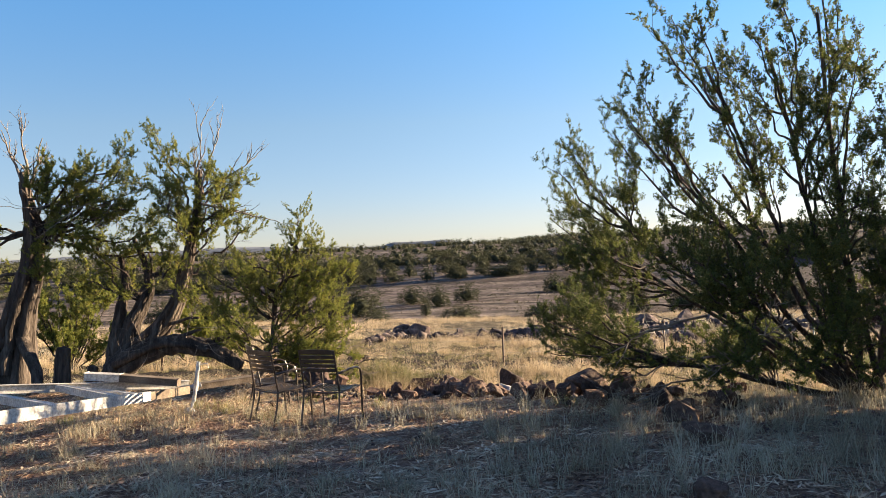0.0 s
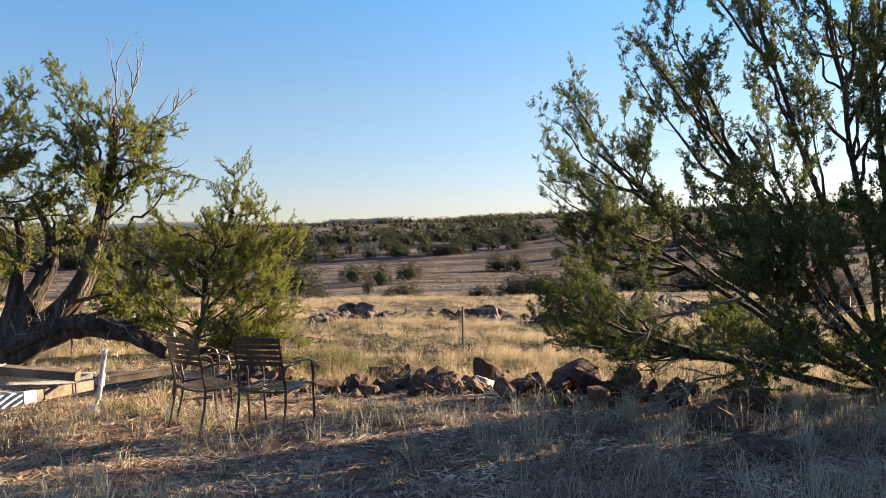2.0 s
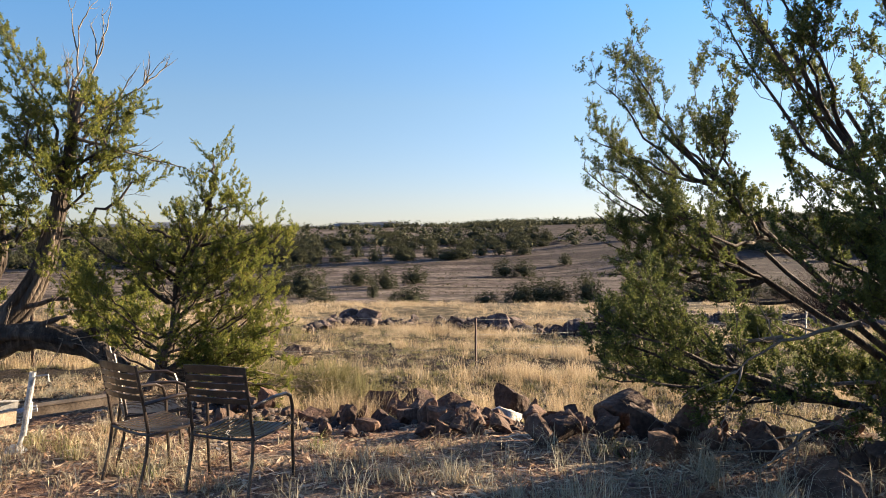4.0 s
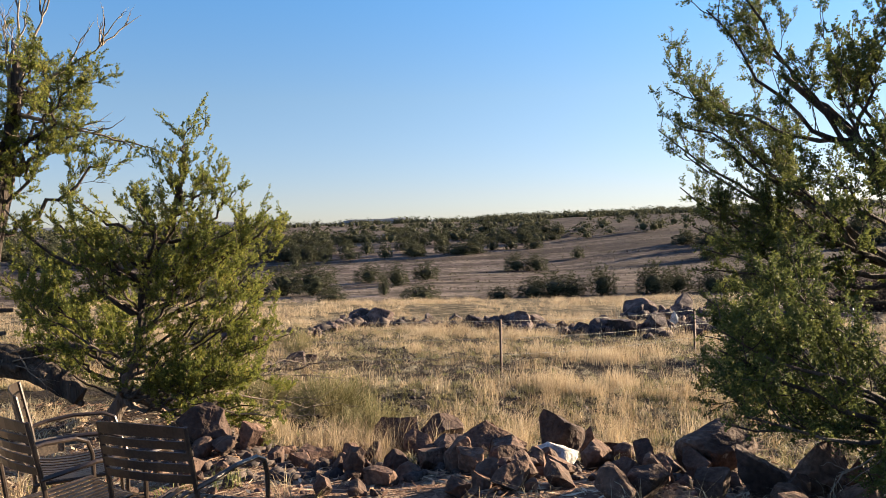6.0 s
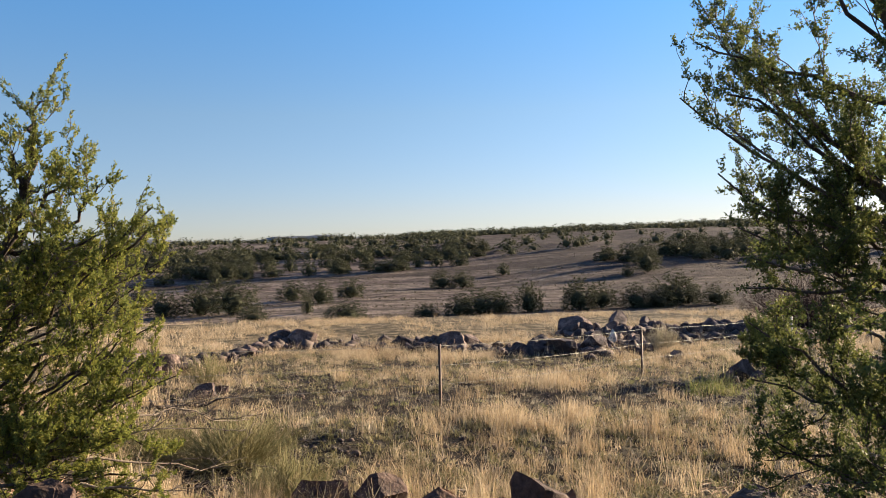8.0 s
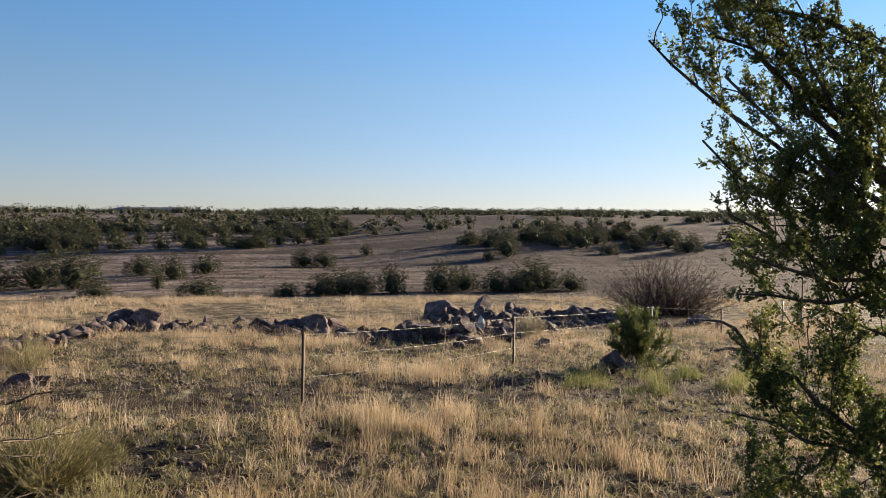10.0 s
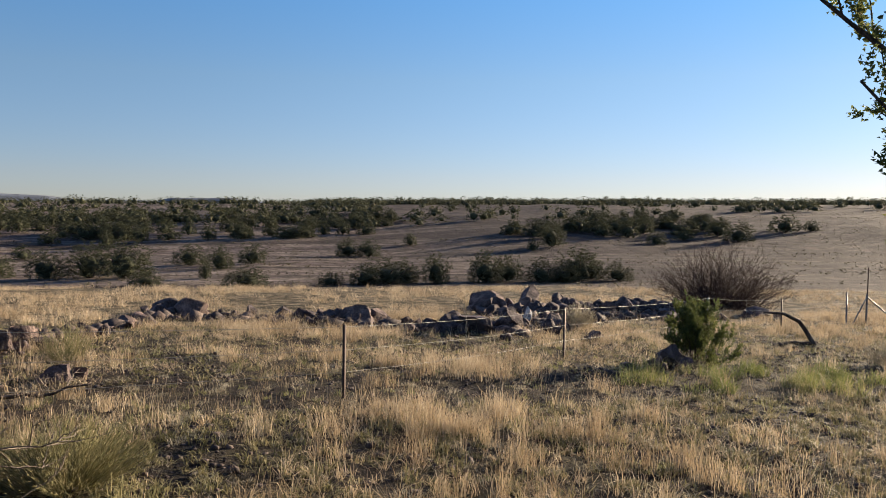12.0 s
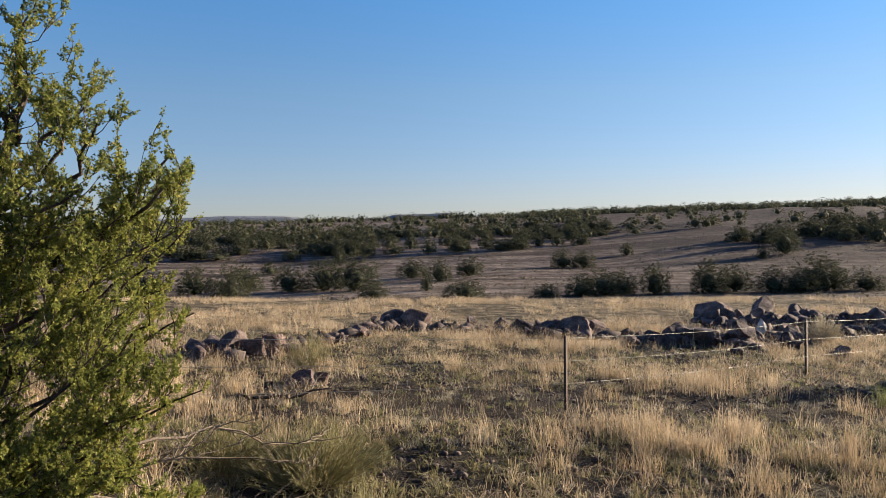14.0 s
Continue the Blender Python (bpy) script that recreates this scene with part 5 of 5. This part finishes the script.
scatter_stones("loose_stones", (-9, 16, 11.5, 26), 15000, 0.016, 0.06, M_STONE, "dark loose volcanic stones on the terrace", "stones", 81, stone_mask)
def outcrop_mask(x, y, r):
    px, py = np.array([-5.6, -4.2, -1.6, 2.6, 5.5, 8.0, 10.5, 14.0, 17.5]), np.array([23.8, 25.5, 33.0, 31.0, 28.8, 28.4, 32.0, 34.0, 33.8])
    return np.abs(y - np.interp(x, px, py)) + np.abs(r.normal(0, 0.8, len(x))) < 1.2 + 1.0 * smooth_step(6, 10, x)


scatter_stones("outcrop_rubble", (-4.8, 17.8, 19, 38), 9000, 0.07, 0.34, M_STONE, "dark broken rock along the outcrop", "stones", 86, outcrop_mask)
scatter_stones("rubble", (-2.6, 3.6, 8.8, 12.4), 2200, 0.02, 0.10, M_STONE, "small broken stones along the rock border", "stones", 82, lambda x, y, r: np.abs(y - (11.1 - 0.25 * np.maximum(x, 0) ** 1.3)) < 0.9)
scatter_stones("gravel", (1.5, 7, 3.6, 7.6), 4200, 0.008, 0.03, M_GRAVEL, "reddish gravel at the edge of the yard", "gravel", 83, lambda x, y, r: x > 5.4 - 0.35 * y + 0.3 * r.random(len(x)))
scatter_stones("yard_stones", (-7, 5, 4, 10.5), 2400, 0.006, 0.032, M_GRAVEL, "small stones on the bare yard", "stones", 84)


def litter():
    rng = np.random.default_rng(85)
    n = 60000
    x, y = rng.uniform(-8, 4.5, n), 4 + 9.5 * rng.random(n) ** 1.3
    k = yard_mask(x, y, rng) | (rng.random(n) < 0.5)
    x, y = x[k], y[k]
    n = len(x)
    z = land(x, y) + 0.004 + 0.012 * rng.random(n)
    t = rng.random(n) * 6.283
    L, w = rng.uniform(0.012, 0.10, n), rng.uniform(0.003, 0.016, n)
    dx, dy = np.cos(t), np.sin(t)
    v = np.stack([np.stack([x - dx * L, y - dy * L, z], -1), np.stack([x - dy * w, y + dx * w, z + 0.006], -1), np.stack([x + dx * L, y + dy * L, z + rng.uniform(-0.004, 0.02, n)], -1), np.stack([x + dy * w, y - dx * w, z + 0.002], -1)], 1)
    f = np.array([(0, 3, 1), (1, 3, 2)])
    s = Soup()
    s.add(v.reshape(-1, 3), (f[None] + (np.arange(n) * 4)[:, None, None]).reshape(-1, 3))
    tagged(part("litter", s.mesh("litter"), M_LITTER), "dry twigs, bark and leaf litter on the yard", "litter", kind="stuff")


litter()


def shrub(name, x, y, h, w, seed, label, group, material, stems=260, bare=False):
    """A shrub of many thin crooked stems from one root, gathered in a few branches."""
    rng = np.random.default_rng(seed)
    thing = empty(name, pose(x, y, land1(x, y) - 0.02), label, "shrub", group)
    n = 9 if bare else 6
    boughs = [Soup() for _ in range(n)]
    thick = 0.0075 if bare else 0.004
    for k in range(stems):
        a, e = rng.random() * 6.283, rng.random() ** 0.6
        rad = w * 0.5 * e
        tip = np.array([math.cos(a) * rad, math.sin(a) * rad, h * (1.0 - 0.5 * e * e) * rng.uniform(0.55, 1.08)])
        root = np.array([math.cos(a) * w * 0.10 * e, math.sin(a) * w * 0.10 * e, 0])
        path = bend(root, tip, 7, 0.06 * h, 0.06 * h if bare else 0.02 * h, rng)
        s = boughs[int(a / 6.2832 * n) % n]
        s.tube(path, np.linspace(thick * (2.4 if bare else 1), thick * 0.4, 7), 4 if bare else 3)
        for j in range(10 if bare else 6):
            p, d = along(path, rng.uniform(0.3, 0.97))
            q = p + unit(unit(d) + rng.normal(0, 0.7 if bare else 0.35, 3)) * h * rng.uniform(0.10, 0.26)
            s.tube([p, (p + q) / 2 + rng.normal(0, 0.02 * h, 3), q], [thick * 0.7, thick * 0.5, thick * 0.25], 3)
    for s in boughs:
        if s.v:
            part("bough", s.mesh("bough"), material, thing)
    return thing


M_BARETWIG = surface("reddish_bare_twigs", (0.024, 0.014, 0.012), (0.046, 0.026, 0.022), (0.085, 0.05, 0.04), 3, 30, bump=0)
shrub("shrub", -1.35, 15.0, 0.62, 1.5, 91, "feathery grey-green shrub in the dry grass", "shrubs on the terrace", M_SAGE, 420)
shrub("shrub", -2.35, 15.3, 0.55, 1.2, 92, "feathery grey-green shrub in the dry grass", "shrubs on the terrace", M_SAGE, 320)
shrub("shrub", -0.7, 13.0, 0.6, 1.0, 93, "feathery grey-green shrub in the dry grass", "shrubs on the terrace", M_SAGE, 300)
shrub("shrub", 10.66, 29.5, 0.85, 1.2, 94, "dry pinkish-grey shrub by the outcrop", "shrubs on the terrace", M_GREYGRASS, 260)
shrub("shrub", -2.9, 23.5, 0.9, 1.0, 95, "sparse green shrub beside the rocks", "shrubs on the terrace", M_SAGE, 120)
shrub("shrub", 13.4, 20.5, 0.7, 1.2, 96, "grey twiggy shrub in dry grass", "shrubs on the terrace", M_GREYGRASS, 200)
shrub("bare_shrub", 21.0, 36.5, 2.9, 6.4, 97, "large leafless reddish-brown thicket below the terrace", "shrubs on the terrace", M_BARETWIG, 380, True)


# ---- the wire fence ----
def fence_post(x, y, h, material, label, lean=0.0):
    thing = empty("fence_post", pose(x, y, land1(x, y), lean, 0, 25), label, "fence post", "posts of the wire fence")
    s = Soup()
    for w, d, ox, oy in ((0.048, 0.010, 0, 0.0), (0.010, 0.036, 0, 0.022)):
        c = np.array([(sx * w / 2 + ox, sy * d / 2 + oy, z) for z in (-0.15, h) for sx, sy in ((-1, -1), (1, -1), (1, 1), (-1, 1))])
        q = [(0, 1, 5, 4), (1, 2, 6, 5), (2, 3, 7, 6), (3, 0, 4, 7), (4, 5, 6, 7)]
        s.add(c, [t for a, b, c2, d2 in q for t in ((a, b, c2), (a, c2, d2))])
    part("stake", s.mesh("stake"), material, thing)
    studs = Soup()
    for k in range(10):
        z = h * (0.2 + 0.08 * k)
        studs.tube([(0, -0.003, z), (0, -0.012, z)], [0.006, 0.004], 5)
    tagged(part("stud_strip", studs.mesh("stud_strip"), material, thing), kind="stuff")
    return thing


POSTS = [(-6.2, 15.8, 1.1), (1.56, 18.7, 1.06), (7.0, 22.9, 1.12), (14.2, 27.9, 1.1), (18.0, 29.1, 1.0), (21.5, 29.9, 1.25)]
for k, (x, y, h) in enumerate(POSTS):
    fence_post(x, y, h, M_POST if k < 3 or k == 4 else M_GREYPOST, "dark rusty steel stake of the wire fence" if k < 3 or k == 4 else "pale grey steel stake of the wire fence", (-2, 1, 0, 2, -1, 0)[k])


def wire(a, b, sag, name="fence_wire"):
    n = 14
    t = np.linspace(0, 1, n)
    p = np.array(a) + (np.array(b) - np.array(a)) * t[:, None]
    p[:, 2] -= sag * np.sin(np.pi * t)
    s = Soup()
    s.tube(p, np.full(n, 0.003), 4)
    L = np.linalg.norm(np.array(b) - np.array(a))
    for k in range(int(L / 0.14)):
        c, _ = along(p, (k + 0.5) / int(L / 0.14))
        o = unit(np.random.RandomState(k).normal(0, 1, 3)) * 0.018
        s.tube([c - o, c + o], [0.0018, 0.0012], 3)
    return tagged(part(name, s.mesh(name), M_WIRE), "dull barbed wire strand of the pasture fence", "wire", "strands of the wire fence")


for (x0, y0, h0), (x1, y1, h1) in zip(POSTS, POSTS[1:]):
    for f in (0.97, 0.66, 0.36):
        wire((x0, y0 - 0.012, land1(x0, y0) + h0 * f), (x1, y1 - 0.012, land1(x1, y1) + h1 * f), 0.05)


def wire_stay(x, y, h):
    s = Soup()
    t = np.linspace(0, 1, 14)
    s.tube(np.stack([x + 0.006 * np.sin(t * 40), y + 0.006 * np.cos(t * 40), land1(x, y) + 0.12 + h * t], -1), np.full(14, 0.004), 4)
    tagged(part("wire_stay", s.mesh("wire_stay"), M_WIRE), "twisted wire stay between the fence strands", "wire", "strands of the wire fence")


for k, i, f in ((0, 1, 0.45), (1, 2, 0.33), (2, 2, 0.66), (3, 3, 0.5), (4, 1, 0.75)):
    (xa, ya, ha), (xb, yb, hb) = POSTS[i], POSTS[i + 1]
    wire_stay(xa + (xb - xa) * f, ya + (yb - ya) * f, 0.95)


def corner_brace():
    x, y = 22.9, 30.4
    z = land1(x, y)
    thing = empty("fence_corner_brace", pose(x, y, z), "grey steel corner brace with a tall dark pole", "fence post", "posts of the wire fence")
    s = Soup()
    s.tube([(0, 0, -0.2), (0, 0, 1.15)], [0.035, 0.035], 8)
    part("corner_post", s.mesh("corner_post"), M_GREYPOST, thing)
    s = Soup()
    s.tube([(0.02, 0, 1.0), (0.02, 0, 2.15)], [0.022, 0.02], 6)
    part("pole", s.mesh("pole"), M_POST, thing, "tall dark pole")
    for dx in (-0.8, 1.5):
        s = Soup()
        s.tube([(0, 0, 1.05), (dx, -0.1, -0.05)], [0.025, 0.025], 6)
        part("brace", s.mesh("brace"), M_GREYPOST, thing)
    return thing


corner_brace()


def fallen_branch():
    rng = np.random.default_rng(101)
    x, y = 14.3, 24.0
    z = land1(x, y)
    thing = empty("fallen_branch", pose(x, y, z), "dark fallen branch with an arching bare limb", "branch")
    s = Soup()
    s.tube(bend((0.35, 0, 0.02), (-1.1, 0.2, 0.9), 9, -0.35, 0.03, rng), np.linspace(0.06, 0.02, 9), 7, 0.3, rng)
    part("arching_limb", s.mesh("arching_limb", True), M_BARK, thing)
    s = Soup()
    s.tube(bend((0.4, 0.1, 0.06), (-0.95, 0.0, 0.06), 9, 0.0, 0.02, rng), np.linspace(0.07, 0.05, 9), 8, 0.4, rng)
    part("log", s.mesh("log", True), M_BARK, thing)
    return thing


fallen_branch()


def fallen_limb():
    rng = np.random.default_rng(102)
    x, y = -2.4, 18.9
    thing = empty("fallen_limb", pose(x, y, land1(x, y) + 0.03, 0, 0, 12), "dark dead juniper limb lying in the grass", "branch")
    s = Soup()
    main = bend((-0.7, 0.0, 0.03), (0.6, -0.1, 0.04), 10, -0.14, 0.075, rng)
    s.tube(main, np.linspace(0.034, 0.012, 10), 7, 0.35, rng)
    part("limb", s.mesh("limb", True), M_BARK, thing)
    for k in range(7):
        s = Soup()
        p, d = along(main, 0.15 + 0.12 * k)
        dead_spray(s, p, p + np.array([rng.normal(0.15, 0.2), rng.normal(0, 0.2), rng.uniform(0.02, 0.25)]), 0.012, rng, 3, 1)
        part("twig", s.mesh("twig"), M_DEADWOOD, thing, "bare grey twig")
    return thing


fallen_limb()


# ---- stumps by the old trees ----
def stump(x, y, h, r, seed):
    rng = np.random.default_rng(seed)
    s = Soup()
    z = land1(x, y)
    s.tube([(0, 0, -0.08), (0.01, 0, h * 0.3), (0.0, 0.01, h * 0.7), (0.02, 0, h)], [r * 1.25, r, r * 0.9, r * 0.8], 12, 0.3, rng)
    ob = part("stump", s.mesh("stump"), M_BARK)
    ob.matrix_world = pose(x, y, z, 0, 4, seed * 40)
    return tagged(ob, "short weathered stump beside the old juniper", "stump", "stumps by the old junipers")


stump(-6.75, 12.5, 0.72, 0.13, 1)
stump(-6.2, 12.5, 0.38, 0.12, 2)


# ---- patio chairs ----
def bar(bm, pts, r, sides=8, flat=1.0):
    """A tube along pts in a bmesh."""
    s = Soup()
    s.tube(pts, np.full(len(pts), r), sides)
    v, f = np.concatenate(s.v), np.concatenate(s.f)
    vs = [bm.verts.new(p) for p in v]
    for t in f:
        bm.faces.new([vs[i] for i in t])
    bm.verts.ensure_lookup_table()
    return bm


def slab(bm, pts_a, pts_b, thick):
    """A bent strip between two edges, with thickness along its normal."""
    a, b = [Vector(p) for p in pts_a], [Vector(p) for p in pts_b]
    rows = []
    for p, q, p2, q2 in zip(a, b, a[1:] + [a[-1] * 2 - a[-2]], b[1:] + [b[-1] * 2 - b[-2]]):
        n = (q - p).cross(p2 - p).normalized() * thick / 2
        rows.append([bm.verts.new(c) for c in (p + n, q + n, q - n, p - n)])
    for r, s in zip(rows, rows[1:]):
        for i in range(4):
            bm.faces.new((r[i], r[(i + 1) % 4], s[(i + 1) % 4], s[i]))
    bm.faces.new(rows[0][::-1])
    bm.faces.new(rows[-1])


def arc(p, q, bulge, n=7):
    p, q, b = Vector(p), Vector(q), Vector(bulge)
    return [p.lerp(q, k / (n - 1)) + b * math.sin(math.pi * k / (n - 1)) for k in range(n)]


def patio_chair(m, label):
    """Faces +y. Curved slatted back and seat, tube frame, arms that turn down into the front legs."""
    thing = empty("patio_chair", m, label, "chair", "patio chairs by the rocks")
    W, D = 0.25, 0.24
    for s in (-1, 1):
        bm = bmesh.new()
        bar(bm, [(s * W, -0.27, 0), (s * W, -0.215, 0.25), (s * (W - 0.005), -0.20, 0.42), (s * (W - 0.01), -0.235, 0.62), (s * (W - 0.015), -0.30, 0.90)], 0.0125)
        part("back_leg", bm, M_CHAIR, thing)
        bm = bmesh.new()
        bar(bm, [(s * (W + 0.02), 0.30, 0), (s * (W + 0.025), 0.275, 0.3), (s * (W + 0.03), 0.262, 0.55), (s * (W + 0.03), 0.235, 0.625), (s * (W + 0.03), 0.17, 0.655), (s * (W + 0.03), 0.0, 0.66), (s * (W + 0.02), -0.15, 0.64), (s * (W - 0.01), -0.24, 0.62)], 0.0125)
        part("arm_and_front_leg", bm, M_CHAIR, thing)
        bm = bmesh.new()
        bar(bm, [(s * W, -0.20, 0.40), (s * (W + 0.01), 0.04, 0.41), (s * (W + 0.025), 0.265, 0.425)], 0.011)
        part("side_rail", bm, M_CHAIR, thing)
    for y, z in ((-0.20, 0.40), (0.25, 0.42)):
        bm = bmesh.new()
        bar(bm, arc((-W - 0.01, y, z), (W + 0.01, y, z), (0, 0, -0.012)), 0.010)
        part("cross_rail", bm, M_CHAIR, thing)
    for k in range(10):
        x = -0.222 + k * 0.0494
        bm = bmesh.new()
        prof = [(-0.21, 0.425), (-0.12, 0.412), (0.0, 0.410), (0.12, 0.420), (0.22, 0.432), (0.265, 0.420)]
        slab(bm, [(x - 0.017, y, z - 0.012 * math.cos(x * 7)) for y, z in prof], [(x + 0.017, y, z - 0.012 * math.cos(x * 7)) for y, z in prof], 0.006)
        part("seat_slat", bm, M_CHAIR, thing)
    for k in range(5):
        z = 0.645 + k * 0.052
        y = -0.242 - (z - 0.62) * 0.232
        hgt = 0.038 if k < 4 else 0.05
        bm = bmesh.new()
        slab(bm, arc((-W + 0.01, y, z), (W - 0.01, y, z), (0, -0.035, 0.004)), arc((-W + 0.01, y - hgt * 0.232, z + hgt), (W - 0.01, y - hgt * 0.232, z + hgt), (0, -0.035, 0.012 if k == 4 else 0.004)), 0.006)
        part("back_slat", bm, M_CHAIR, thing)
    return thing


def chair_at(x, y, facing, label):
    patio_chair(pose(x, y, land1(x, y), -2, 0, -facing), label)


chair_at(-1.37, 8.32, 23, "dark brown slatted metal patio chair facing the view")
chair_at(-2.06, 8.64, 42, "dark brown slatted metal patio chair turned to the rocks")
chair_at(-2.30, 9.28, 66, "dark brown slatted metal patio chair behind the others")


# ---- the trailer frame ----
def beam(name, a, b, w, h, material, parent, label=""):
    """A squared beam from a to b with softened edges."""
    a, b = Vector(a), Vector(b)
    d = (b - a).normalized()
    side = d.cross(Vector((0, 0, 1))).normalized()
    up = side.cross(d)
    bm = bmesh.new()
    bmesh.ops.create_cube(bm, size=1)
    L = (b - a).length
    for v in bm.verts:
        v.co = a + d * (v.co.x + 0.5) * L + side * v.co.y * w + up * v.co.z * h
    bmesh.ops.bevel(bm, geom=list(bm.edges), offset=min(w, h) * 0.08, segments=2, affect="EDGES")
    return part(name, bm, material, parent, label)


def channel(name, a, b, w, h, material, parent, label=""):
    """A steel channel from a to b, open to one side."""
    a, b = Vector(a), Vector(b)
    d = (b - a).normalized()
    side = d.cross(Vector((0, 0, 1))).normalized()
    up = side.cross(d)
    t = 0.008
    prof = [(0, -h / 2), (w, -h / 2), (w, -h / 2 + t), (t, -h / 2 + t), (t, h / 2 - t), (w, h / 2 - t), (w, h / 2), (0, h / 2)]
    bm = bmesh.new()
    rings = [[bm.verts.new(p - side * y + up * z) for y, z in prof] for p in (a, b)]
    for i in range(8):
        bm.faces.new((rings[0][i], rings[0][(i + 1) % 8], rings[1][(i + 1) % 8], rings[1][i]))
    bm.faces.new(rings[0][::-1])
    bm.faces.new(rings[1])
    bmesh.ops.recalc_face_normals(bm, faces=list(bm.faces))
    return part(name, bm, material, parent, label)


def trailer():
    thing = empty("trailer_frame", Matrix.Identity(4), "old trailer frame with white rails and a timber beam", "trailer")
    # two rails that meet at the coupler and rise towards the bed
    channel("near_rail", (-3.77, 4.7, 0.79), (-3.555, 8.38, 0.308), 0.05, 0.115, M_RAIL, thing, "chalky white steel rail")
    channel("tongue_rail", (-3.554, 8.386, 0.307), (-3.46, 9.5, 0.175), 0.05, 0.105, M_TIMBER, thing, "rusty grey tongue rail")
    channel("far_rail", (-3.55, 9.72, 0.22), (-7.2, 7.4, 0.68), 0.05, 0.11, M_RAIL, thing, "chalky white steel rail")
    for y, f in ((7.75, 0.36), (6.5, 0.62), (5.3, 0.9)):
        a = Vector((-3.82, 4.7, 0.79)).lerp(Vector((-3.57, 8.98, 0.23)), (y - 4.7) / 4.28)
        b = Vector((-3.55, 9.66, 0.22)).lerp(Vector((-7.2, 7.34, 0.68)), f)
        beam("cross_member", a, b, 0.06, 0.08, M_RAIL, thing)
    beam("diagonal_member", (-3.62, 8.2, 0.34), (-4.9, 8.78, 0.40), 0.05, 0.07, M_RAIL, thing)
    beam("coupler", (-3.45, 9.66, 0.19), (-2.72, 10.12, 0.20), 0.14, 0.08, M_TIMBER, thing, "rusted pale coupler plate")
    beam("timber", (-4.26, 9.2, 0.43), (-3.50, 9.2, 0.335), 0.13, 0.09, M_TIMBER, thing, "grey weathered timber beam with a whitened end")
    beam("timber_end", (-4.72, 9.2, 0.47), (-4.262, 9.2, 0.43), 0.134, 0.094, M_RAIL, thing, "whitened end of the beam")
    jack = part("jack", bar(bar(bmesh.new(), [(-3.36, 9.60, 0.54), (-3.44, 9.57, 0.0)], 0.026, 12), [(-3.435, 9.572, 0.05), (-3.475, 9.555, -0.10)], 0.019, 12), M_ZINC, thing, "galvanised jack leg")
    part("crank", bar(bmesh.new(), [(-3.37, 9.60, 0.50), (-3.24, 9.62, 0.51), (-3.24, 9.62, 0.45)], 0.008, 6), M_ZINC, jack)
    part("clamp", bar(bar(bmesh.new(), [(-3.50, 9.60, 0.19), (-3.36, 9.66, 0.21)], 0.034, 8), [(-3.42, 9.6, 0.14), (-3.40, 9.6, 0.28)], 0.034, 8), M_ZINC, jack)
    bm = bmesh.new()
    bmesh.ops.create_cone(bm, cap_ends=True, segments=14, radius1=0.10, radius2=0.05, depth=0.06, matrix=pose(-3.50, 9.55, land1(-3.5, 9.55) + 0.03))
    part("foot_plate", bm, M_ZINC, jack)
    return thing


trailer()
